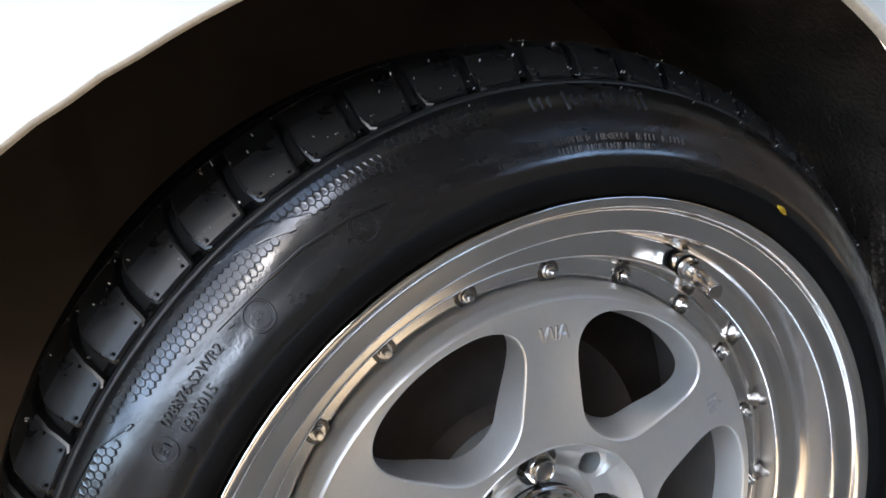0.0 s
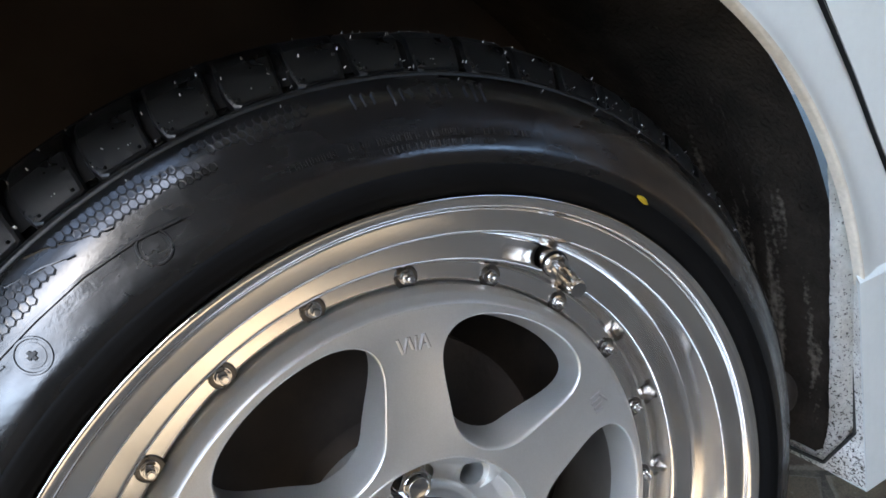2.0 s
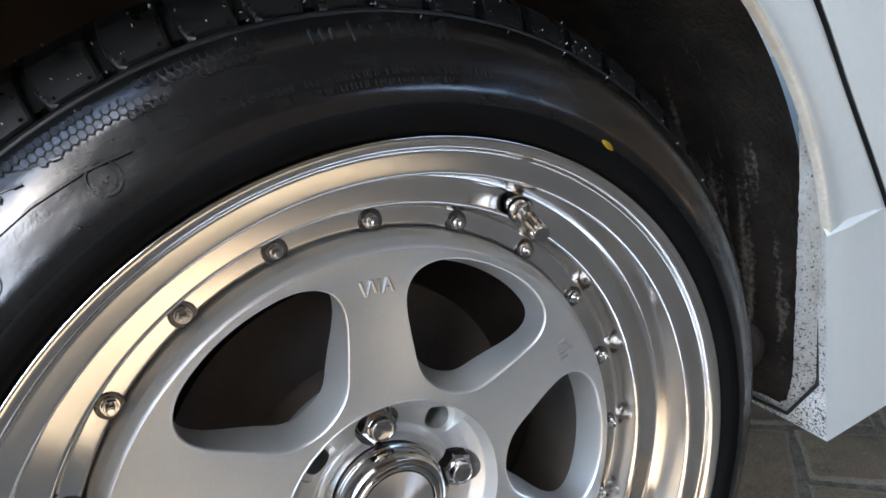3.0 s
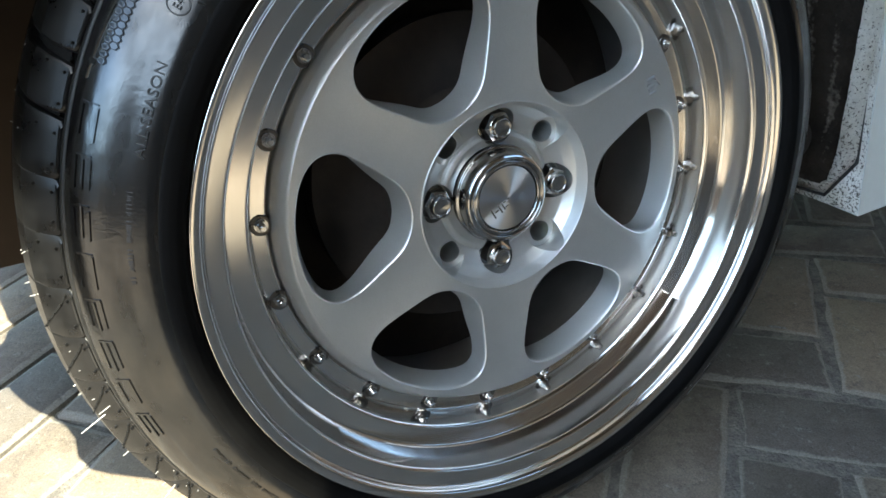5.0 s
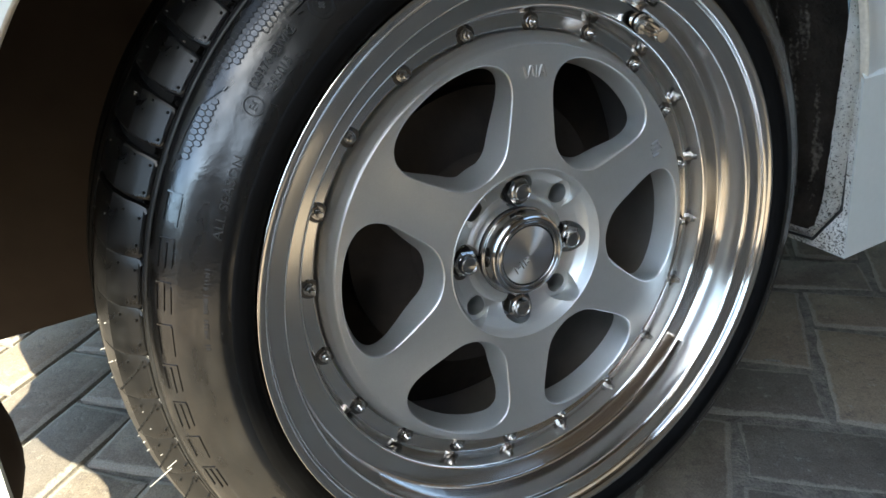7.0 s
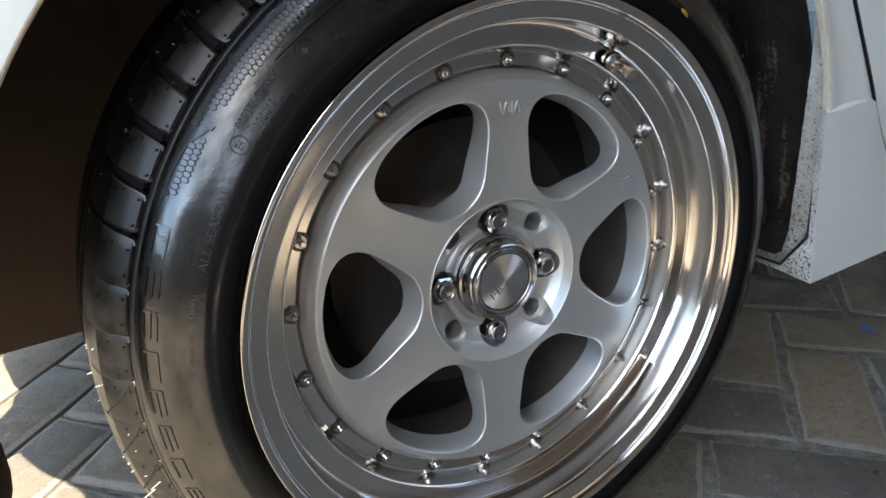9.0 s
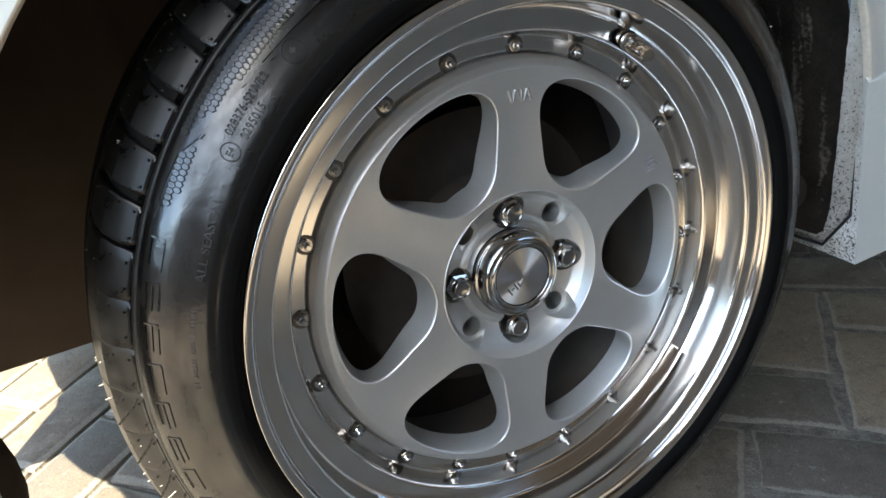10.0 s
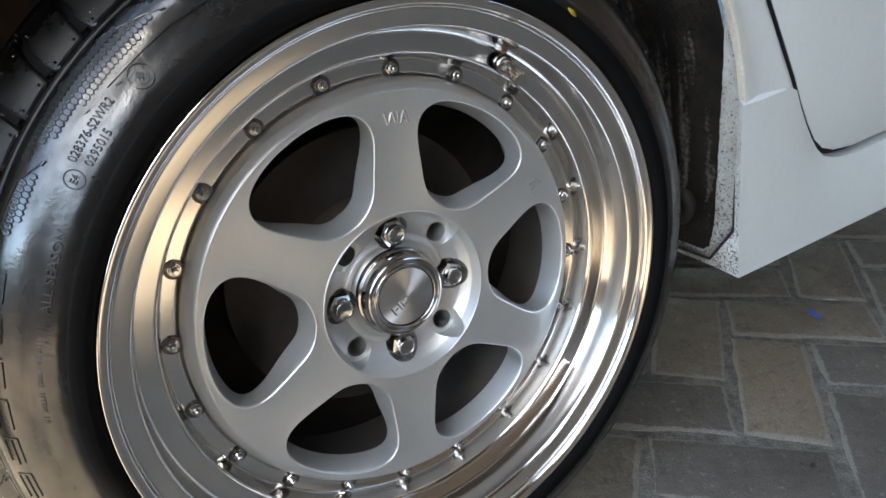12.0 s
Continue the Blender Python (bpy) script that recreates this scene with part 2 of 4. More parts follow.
def paving():
    """Weathered concrete: stains across the pavers, pits, and paler worn edges round each one."""
    m = bpy.data.materials.new("concrete_paver")
    m.use_nodes = True
    nt, b = m.node_tree, m.node_tree.nodes["Principled BSDF"]
    node, link = nt.nodes.new, nt.links.new
    geo, tc, info = node("ShaderNodeNewGeometry"), node("ShaderNodeTexCoord"), node("ShaderNodeObjectInfo")

    def noise(scale, detail=5, rough=0.6, src=None):
        n = node("ShaderNodeTexNoise")
        n.inputs["Scale"].default_value, n.inputs["Detail"].default_value, n.inputs["Roughness"].default_value = scale, detail, rough
        link(src or geo.outputs["Position"], n.inputs["Vector"])
        return n.outputs[0]

    def remap(x, a, b, c=0.0, d=1.0):
        r = node("ShaderNodeMapRange")
        for k, v in ((1, a), (2, b), (3, c), (4, d)):
            r.inputs[k].default_value = v
        link(x, r.inputs[0])
        return r.outputs[0]

    def maths(op, x, y):
        r = node("ShaderNodeMath")
        r.operation = op
        for k, v in ((0, x), (1, y)):
            if isinstance(v, (int, float)):
                r.inputs[k].default_value = v
            else:
                link(v, r.inputs[k])
        return r.outputs[0]

    def blend(f, x, y):
        r = node("ShaderNodeMix")
        r.data_type = "RGBA"
        link(f, r.inputs[0])
        for k, v in ((6, x), (7, y)):
            if isinstance(v, tuple):
                r.inputs[k].default_value = rgb(v)
            else:
                link(v, r.inputs[k])
        return r.outputs[2]

    base = blend(remap(noise(17, 6, 0.65), 0.36, 0.66), (0.098, 0.080, 0.061), (0.165, 0.136, 0.103))
    base = blend(remap(info.outputs["Random"], 0.0, 0.5, 0.8, 0.0), base, (0.076, 0.067, 0.057))
    base = blend(remap(info.outputs["Random"], 0.66, 1.0, 0.0, 0.85), base, (0.185, 0.140, 0.092))
    base = blend(remap(noise(55, 6, 0.7), 0.54, 0.70, 0, 0.55), base, (0.056, 0.043, 0.036))
    base = blend(remap(noise(90, 4, 0.7), 0.60, 0.72, 0, 0.5), base, (0.26, 0.247, 0.221))
    # worn, paler rim of the paver
    sep = node("ShaderNodeSeparateXYZ")
    link(tc.outputs["Object"], sep.inputs[0])
    near_x = maths("MINIMUM", sep.outputs[0], maths("SUBTRACT", 2 * 0.1036, sep.outputs[0]))
    near_y = maths("MINIMUM", sep.outputs[1], maths("SUBTRACT", 0.1036, sep.outputs[1]))
    edge = maths("MINIMUM", near_x, near_y)
    edge = maths("ADD", edge, remap(noise(70, 4), 0.3, 0.7, -0.0018, 0.0018))
    base = blend(remap(edge, 0.0098, 0.0122, 0.75, 0.0), base, (0.225, 0.204, 0.170))
    grain = node("ShaderNodeVectorMath")
    grain.operation = "SCALE"
    link(base, grain.inputs[0])
    link(remap(noise(520, 3), 0.3, 0.7, 0.72, 1.28), grain.inputs[3])
    link(grain.outputs[0], b.inputs["Base Color"])
    link(remap(noise(30), 0.3, 0.7, 0.78, 0.96), b.inputs["Roughness"])
    bp = node("ShaderNodeBump")
    bp.inputs["Strength"].default_value, bp.inputs["Distance"].default_value = 1.0, 0.0009
    link(maths("ADD", noise(150, 6, 0.65), remap(noise(60, 5), 0.3, 0.45, -0.8, 0.0)), bp.inputs["Height"])
    link(bp.outputs[0], b.inputs["Normal"])
    return m


PAVER = paving()
DIRTY = speckled()
FELT = felt()
TURNED = brushed()


# ---- mesh tools ----
def part(name, bm, material, parent=None, label="", smooth=40):
    """Links a bmesh as one mesh object under a thing or a part."""
    me = bpy.data.meshes.new(name)
    bm.normal_update()
    bm.to_mesh(me)
    bm.free()
    me.materials.append(material)
    if smooth:
        me.polygons.foreach_set("use_smooth", [True] * len(me.polygons))
        me.set_sharp_from_angle(angle=radians(smooth))
    ob = new(name, me)
    ob.parent = parent
    return tagged(ob, label)


def again(name, ob, m, parent):
    """Another piece on the same mesh."""
    o = new(name, ob.data)
    o.parent = parent
    o.matrix_basis = m
    if "label" in ob:
        o["label"] = ob["label"]
    return o


def polar(r, a, y):
    """A point of the wheel: radius, angle in degrees (0 to the car's rear, 90 up), depth along the axle."""
    return Vector((r * math.cos(radians(a)), y, r * math.sin(radians(a))))


def lathe(profile, steps=256, a0=0.0, a1=360.0, bm=None):
    """Turns a profile of (radius, depth) about the axle."""
    bm = bm or bmesh.new()
    closed = abs(a1 - a0 - 360) < 1e-6
    count = steps if closed else steps + 1
    rows = [[bm.verts.new(polar(r, a0 + (a1 - a0) * k / steps, y)) for r, y in profile] for k in range(count)]
    for k in range(steps):
        p, q = rows[k], rows[(k + 1) % count]
        for i in range(len(profile) - 1):
            bm.faces.new((p[i], p[i + 1], q[i + 1], q[i]))
    return bm


def rounded(points, radius=0.001, steps=4):
    """Rounds the inner corners of an open line of 2D points."""
    out = [Vector(points[0])]
    for a, b, c in zip(points, points[1:], points[2:]):
        a, b, c = Vector(a), Vector(b), Vector(c)
        d = min(radius, (a - b).length * 0.45, (c - b).length * 0.45)
        p, q = b + (a - b).normalized() * d, b + (c - b).normalized() * d
        for s in range(steps + 1):
            t = s / steps
            out.append(p * (1 - t) ** 2 + b * 2 * t * (1 - t) + q * t ** 2)
    return [tuple(v) for v in out + [Vector(points[-1])]]


def tube(bm, p, q, r, sides=10, r2=None, cap=True):
    """A round or many-sided bar from p to q."""
    p, q = Vector(p), Vector(q)
    turn = (q - p).to_track_quat("Z", "Y").to_matrix()
    rings = []
    for c, rad in ((p, r), (q, r if r2 is None else r2)):
        rings.append([bm.verts.new(c + turn @ Vector((rad * math.cos(2 * math.pi * k / sides), rad * math.sin(2 * math.pi * k / sides), 0))) for k in range(sides)])
    for k in range(sides):
        bm.faces.new((rings[0][k], rings[0][(k + 1) % sides], rings[1][(k + 1) % sides], rings[1][k]))
    if cap:
        bm.faces.new(rings[0][::-1])
        bm.faces.new(rings[1])
    return bm


def grid(bm, fn, nu, nv):
    """A sheet of nu x nv quads through fn(u, v), u and v from 0 to 1."""
    vs = [[bm.verts.new(fn(i / nu, j / nv)) for j in range(nv + 1)] for i in range(nu + 1)]
    for i in range(nu):
        for j in range(nv):
            bm.faces.new((vs[i][j], vs[i + 1][j], vs[i + 1][j + 1], vs[i][j + 1]))
    return vs


def mix_line(points, t):
    """A point on a line of control points, t from 0 to 1 by their count."""
    f = t * (len(points) - 1)
    i = min(int(f), len(points) - 2)
    return Vector(points[i]).lerp(Vector(points[i + 1]), f - i)


def slab(bm, lo, hi):
    r = bmesh.ops.create_cube(bm, size=1.0)
    bmesh.ops.transform(bm, verts=r["verts"], matrix=Matrix.Translation((Vector(lo) + Vector(hi)) / 2) @ Matrix.Diagonal((*(Vector(hi) - Vector(lo)), 1)))
    return bm


# ---- ground, and unseen roof, pillar and walls added to shape the light ----
bm = bmesh.new()
grid(bm, lambda u, v: Vector((-60 + 120 * u, -60 + 120 * v, -0.0130)), 24, 24)
ground = tagged(part("ground", bm, SAND, None, "sandy ground under and beyond the paving", 0), category="ground", kind="structure")
ROOF_Z = 3.3
ROOF_X = -0.12 + RUN.x * -ROOF_Z          # its front edge shades the drive from beside the tyre on
ROOF_Y = -0.90 + RUN.y * -ROOF_Z          # its open side leaves the drive in the sun from there on
# unseen L-shaped slab, added only to hold sun and sky off the wheel
bm = bmesh.new()
slab(bm, (ROOF_X, ROOF_Y, ROOF_Z), (-0.7, -1.3, ROOF_Z + 0.14))
slab(bm, (-0.698, ROOF_Y, ROOF_Z), (5.2, 2.6, ROOF_Z + 0.14))
bmesh.ops.bevel(bm, geom=bm.edges[:], offset=0.0009, segments=2, affect="EDGES")
tagged(part("shade_roof", bm, BLOCKER, None, "unseen dark roof slab added to shade the wheel and drive", 30), category="roof", kind="structure")
# unseen post, added to cut bright ground out of the lower sidewall's reflection
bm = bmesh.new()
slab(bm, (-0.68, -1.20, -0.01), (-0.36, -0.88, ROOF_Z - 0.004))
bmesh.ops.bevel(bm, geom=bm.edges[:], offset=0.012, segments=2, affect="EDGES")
tagged(part("pillar", bm, BLOCKER, None, "unseen dark post added to darken the tyre's reflections", 30), category="pillar", kind="structure")
# unseen wall, its stepped heights added to let in or block sky light
bm = bmesh.new()
slab(bm, (-0.8, -3.2, -0.01), (1.9, -3.0, ROOF_Z - 0.004))
slab(bm, (1.902, -3.2, -0.01), (5.2, -3.0, 2.35))
slab(bm, (-1.7, -3.2, -0.01), (-0.802, -3.0, 1.95))
slab(bm, (-4.2, -3.2, -0.01), (-1.702, -3.0, 1.55))
bmesh.ops.bevel(bm, geom=bm.edges[:], offset=0.012, segments=2, affect="EDGES")
tagged(part("unseen_wall_south", bm, ADDED_WALL, None, "unseen brown wall added to block sky and darken reflections", 30), category="wall", kind="structure")
# unseen end wall, added to stop light from behind
bm = bmesh.new()
slab(bm, (5.0, -2.996, -0.01), (5.2, 2.6, ROOF_Z - 0.004))
bmesh.ops.bevel(bm, geom=bm.edges[:], offset=0.012, segments=2, affect="EDGES")
tagged(part("unseen_wall_east", bm, ADDED_WALL, None, "unseen brown end wall added to close off light from the rear", 30), category="wall", kind="structure")
# unseen low wall, added to bound the sky the tyre reflects
bm = bmesh.new()
slab(bm, (-6.7, -9.0, -0.01), (-6.5, 9.0, 1.5))
bmesh.ops.bevel(bm, geom=bm.edges[:], offset=0.012, segments=2, affect="EDGES")
tagged(part("unseen_wall_west", bm, ADDED_WALL, None, "unseen low brown wall added to block the sky near the horizon", 30), category="wall", kind="structure")

# ---- car ----
HUB = 0.2987
car = tagged(new("car"), "white car with polished deep-dish wheel parked on paving", "car")

# wheel: centre disc with six window openings
DISC_Y = -0.0175
WINDOW = [(0.0772, 0), (0.0783, 5), (0.0812, 9.8), (0.0862, 14.0), (0.0940, 16.8), (0.104, 18.7), (0.116, 20.6), (0.1285, 21.9),
          (0.138, 21.8), (0.1462, 20.3), (0.1522, 17.3), (0.1560, 12.5), (0.1573, 6), (0.1576, 0)]
WINDOW_BACK = [(0.0832, 0), (0.0838, 3.6), (0.0862, 8.2), (0.0908, 11.4), (0.0985, 14.0), (0.1085, 17.1), (0.1185, 19.9), (0.1290, 21.8),
               (0.1385, 22.2), (0.1450, 20.8), (0.1490, 17.8), (0.1512, 12), (0.1521, 6), (0.1524, 0)]
BACK_Y = 0.0045


def window_line(line):
    """An opening's outline, centred on the x axis, as (x, z)."""
    half = [(r * math.cos(radians(a)), r * math.sin(radians(a))) for r, a in line]
    loop = half + [(x, -z) for x, z in half[-2:0:-1]]
    for _ in range(2):
        loop = [tuple((np.array(p) * 0.75 + np.array(q) * 0.25)) if s == 0 else tuple(np.array(p) * 0.25 + np.array(q) * 0.75)
                for p, q in zip(loop, loop[1:] + loop[:1]) for s in (0, 1)]
    return [np.array(p) for p in loop]


def offset_loop(loop, d):
    out = []
    for i, p in enumerate(loop):
        t = loop[(i + 1) % len(loop)] - loop[i - 1]
        nrm = np.array((t[1], -t[0])) / np.linalg.norm(t)
        out.append(p + nrm * d)
    return out


def spoke_disc():
    bm = bmesh.new()
    loop, back = window_line(WINDOW), window_line(WINDOW_BACK)
    area = sum(p[0] * q[1] - p[1] * q[0] for p, q in zip(loop, loop[1:] + loop[:1]))
    sg = 1 if area > 0 else -1
    R0, R1, RM = 0.0708, 0.1605, 0.118
    # (depth, share of the back outline, widening)
    layers = [(BACK_Y + 0.002, 1.0, 0.0030), (BACK_Y, 1.0, 0.0006), (BACK_Y - 0.0006, 1.0, 0.0), (-0.0065, 0.50, 0.0), (DISC_Y + 0.0022, 0.07, -0.0001), (DISC_Y + 0.0008, 0.0, 0.0), (DISC_Y + 0.0001, 0.0, 0.0004),
              (DISC_Y - 0.00025, 0.0, 0.0009), (DISC_Y - 0.0001, 0.0, 0.0014), (DISC_Y, 0.0, 0.0018)]
    for k in range(6):
        base = 55.1 + 60 * k
        rings = []
        for y, f, d in layers:
            line = [p * (1 - f) + q * f for p, q in zip(loop, back)]
            rings.append([bm.verts.new(polar(math.hypot(*p), math.degrees(math.atan2(p[1], p[0])) + base, y)) for p in offset_loop(line, d * sg)])
        edge, sides = [], []
        for p in offset_loop(loop, 0.0018 * sg):
            r, a = math.hypot(*p), math.degrees(math.atan2(p[1], p[0]))
            du, dv = (r - RM) / ((R1 - RM) if r > RM else (RM - R0)), a / 30.0
            s = 1 / max(abs(du), abs(dv))
            du, dv = du * s, dv * s
            sides.append((du, dv))
            edge.append(bm.verts.new(polar(RM + du * ((R1 - RM) if du > 0 else (RM - R0)), base + dv * 30, DISC_Y)))
        rings.append(edge)
        for p, q in zip(rings, rings[1:]):
            for i in range(len(p)):
                j = (i + 1) % len(p)
                f = (p[i], p[j], q[j], q[i])
                try:
                    bm.faces.new(f if sg > 0 else f[::-1])
                except ValueError:
                    pass
        for i in range(len(edge)):
            j = (i + 1) % len(edge)
            (u0, v0), (u1, v1) = sides[i], sides[j]
            if (abs(abs(u0) - 1) < 1e-6) != (abs(abs(u1) - 1) < 1e-6):
                cu, cv = (u0 if abs(abs(u0) - 1) < 1e-6 else u1), (v0 if abs(abs(v0) - 1) < 1e-6 else v1)
                c = bm.verts.new(polar(RM + cu * ((R1 - RM) if cu > 0 else (RM - R0)), base + cv * 30, DISC_Y))
                bm.faces.new((edge[i], edge[j], c))
    bmesh.ops.remove_doubles(bm, verts=bm.verts[:], dist=0.00005)
    # rim of the disc, and the dish round the hub
    outer = rounded([(R1, DISC_Y), (0.1611, DISC_Y), (0.1618, DISC_Y + 0.00005), (0.1632, -0.0163), (0.1672, -0.0112), (0.1698, -0.0050), (0.1709, 0.0030), (0.1709, 0.012)], 0.0010)
    lathe(outer, 360, bm=bm)
    bmesh.ops.recalc_face_normals(bm, faces=bm.faces[:])
    return bm


wheel = part("wheel", spoke_disc(), SILVER, car, "silver six-spoke alloy wheel with polished stepped lip", 35)
wheel.matrix_basis = pose(0, 0, HUB, -3.694, 0, 0)

# polished stepped lip
LIP = rounded([(0.1712, 0.010), (0.1712, -0.0020), (0.1828, -0.0020), (0.1842, -0.0042), (0.1862, -0.0195), (0.1880, -0.0222), (0.2020, -0.0228), (0.2038, -0.0252)], 0.0024, 5)
LIP += rounded([(0.2038, -0.0252), (0.2056, -0.0490), (0.2072, -0.0514), (0.2172, -0.0530), (0.2184, -0.0538), (0.2192, -0.0570), (0.2204, -0.0592), (0.2236, -0.0610), (0.2258, -0.0610), (0.2266, -0.0596), (0.2262, -0.0570)], 0.0011, 4)
part("rim_lip", lathe(LIP, 384), POLISHED, wheel, "polished mirror-bright stepped aluminium lip", 50)
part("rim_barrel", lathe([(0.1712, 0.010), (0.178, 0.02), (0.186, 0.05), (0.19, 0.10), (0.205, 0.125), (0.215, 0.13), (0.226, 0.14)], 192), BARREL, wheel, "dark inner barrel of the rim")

# tyre
SIDE = [(0.2255, -0.0555), (0.2270, -0.0580), (0.2290, -0.0606), (0.2325, -0.0628), (0.2365, -0.0634), (0.2400, -0.0632), (0.2430, -0.0630),
        (0.2475, -0.0622), (0.2520, -0.0602), (0.2570, -0.0577), (0.2640, -0.0546), (0.2705, -0.0510), (0.2760, -0.0462), (0.2811, -0.0405), (0.2838, -0.0355), (0.2850, -0.0320)]


def side_y(r):
    for (r0, y0), (r1, y1) in zip(SIDE, SIDE[1:]):
        if r <= r1:
            return y0 + (y1 - y0) * (r - r0) / (r1 - r0)
    return SIDE[-1][1]


def on_side(a, r, lift=0.0):
    """A point on the outer sidewall, lifted off it along its normal."""
    d = 0.0015
    ty, tr = side_y(r + d) - side_y(r - d), 2 * d
    n = Vector((ty, -tr)).normalized()          # in (radius, depth)
    return polar(r + n.x * lift if n.y < 0 else r, a, side_y(r) + n.y * lift)


TREAD = [(0.2848, -0.0302), (0.2850, -0.0270), (0.2872, -0.0240), (0.2940, -0.0185), (0.2995, -0.0110), (0.3022, -0.0020), (0.3030, 0.006), (0.3030, 0.016), (0.3080, 0.0165), (0.3083, 0.034),
         (0.3030, 0.0345), (0.3030, 0.042), (0.3085, 0.0425), (0.3085, 0.064), (0.3030, 0.0645), (0.3030, 0.072), (0.3080, 0.0725), (0.3070, 0.092),
         (0.304, 0.105), (0.294, 0.122), (0.281, 0.135), (0.264, 0.145), (0.245, 0.150), (0.230, 0.146), (0.224, 0.138)]


def squash(bm):
    """Flattens what would sink into the ground."""
    m = wheel.matrix_basis
    inv = m.inverted()
    for v in bm.verts:
        w = m @ v.co
        if w.z < 0.0005:
            w.z = 0.0005
            v.co = inv @ w


def tyre_body(prof):
    bm = lathe(prof, 288)
    squash(bm)
    return bm


tyre = part("tyre", tyre_body(rounded(SIDE, 0.003, 3) + TREAD[:3]), RUBBER, wheel, "black low-profile tyre with dressed shiny sidewall", 35)
part("tread", tyre_body(TREAD[2:]), TREAD_FLOOR, wheel, "matt black tread with round grooves", 35)


def ring_strip(profile, name, material, label=""):
    return part(name, lathe(profile, 288), material, wheel, label, 50)


ring_strip(rounded([(0.2264, -0.0572), (0.2272, -0.0594), (0.2292, -0.0619), (0.2326, -0.0641), (0.2366, -0.0647), (0.2398, -0.0644), (0.2410, -0.0638), (0.2414, -0.0629)], 0.0008, 2), "rim_guard", RUBBER_SMOOTH, "smooth black raised rim guard band")
ring_strip(rounded([(0.2826, -0.0376), (0.2836, -0.0374), (0.2845, -0.0358), (0.2848, -0.0338)], 0.0004, 2), "shoulder_rib", LETTER_RUBBER)

# shoulder blocks with rounded corners
BLOCKS = 59


def shoulder_block(sipe=False):
    line = [(0.2857, -0.0324), (0.2868, -0.0308), (0.2915, -0.0271), (0.2962, -0.0234), (0.3022, -0.0165), (0.3061, -0.0050), (0.3076, 0.0135)]
    wide = [(0.65, 4.15), (0.15, 4.65), (-0.05, 4.85), (-0.15, 4.8), (-0.5, 4.5), (-0.95, 4.1), (-1.4, 3.75)]
    if sipe:
        wide = [(a - 0.62, b + 0.80) for a, b in wide]
    bm = bmesh.new()
    rows = []
    for (r, y), (a, b) in zip(line, wide):
        rows.append([bm.verts.new(polar(r - (0.0007 if i in (0, 6) else 0), a + (b - a) * f, y)) for i, f in enumerate((0, 0.05, 0.25, 0.5, 0.75, 0.95, 1))])
    low = []
    for (r, y), (a, b) in zip(line, wide):
        low.append([bm.verts.new(polar(r - 0.0040, s, y + 0.0015)) for s in (a - 0.12, b + 0.12)])
    for i in range(len(line) - 1):
        for j in range(6):
            bm.faces.new((rows[i][j], rows[i][j + 1], rows[i + 1][j + 1], rows[i + 1][j]))
        bm.faces.new((low[i][0], rows[i][0], rows[i + 1][0], low[i + 1][0]))
        bm.faces.new((rows[i][6], low[i][1], low[i + 1][1], rows[i + 1][6]))
    bm.faces.new([low[0][0], low[0][1]] + rows[0][::-1])
    bmesh.ops.recalc_face_normals(bm, faces=bm.faces[:])
    # little vent studs near the corners
    for a, r, y in ((0.85, 0.2882, -0.0297), (4.0, 0.2882, -0.0297), (0.3, 0.2964, -0.0233)):
        p = polar(r, a, y)
        tube(bm, p, p + polar(0.0011, a, -0.0011), 0.0009, 8, 0.0007)
    return bm


block = part("tread_block", shoulder_block(), TREAD_RUBBER, wheel, "", 16)
siped = part("tread_block", shoulder_block(True), TREAD_RUBBER, wheel, "", 16)


def diagonal_sipe():
    """A fine diagonal cut across a shoulder block, with moulding studs along it."""
    bm = bmesh.new()
    line = [(0.2, 0.28850, -0.02950), (1.3, 0.29185, -0.02690), (2.4, 0.29640, -0.02335), (3.4, 0.30040, -0.01885), (4.4, 0.30335, -0.01380)]
    prev = None
    for a, r, y in line:
        row = [bm.verts.new(polar(r + 0.0003, a + w, y - 0.0003)) for w in (-0.14, 0.14)]
        if prev:
            bm.faces.new((prev[0], prev[1], row[1], row[0]))
        prev = row
        p = polar(r, a, y)
        tube(bm, p, p + polar(0.0009, a, -0.0009), 0.0008, 7, 0.0006)
    return bm


def turned_to(k):
    return Matrix.Rotation(radians(-(132.7 + 360 / BLOCKS * k)), 4, "Y")


cut = part("tread_sipe", diagonal_sipe(), TREAD_FLOOR, wheel, "", 28)
FIRST = 4
siped.matrix_basis = turned_to(FIRST)
cut.matrix_basis = turned_to(FIRST + 3)
for k in range(1, BLOCKS):
    if k == FIRST or abs((132.7 + 360 / BLOCKS * (k + 0.4)) % 360 - 270) < 15:
        continue
    again("tread_block", siped if FIRST < k < 22 else block, turned_to(k), wheel)
    if FIRST + 3 < k < 22:
        again("tread_sipe", cut, turned_to(k), wheel)
block.matrix_basis = turned_to(0)


def in_loop(p, loop):
    x, y = p
    c = False
    for (x0, y0), (x1, y1) in zip(loop, loop[1:] + loop[:1]):
        if (y0 > y) != (y1 > y) and x < (x1 - x0) * (y - y0) / (y1 - y0) + x0:
            c = not c
    return c


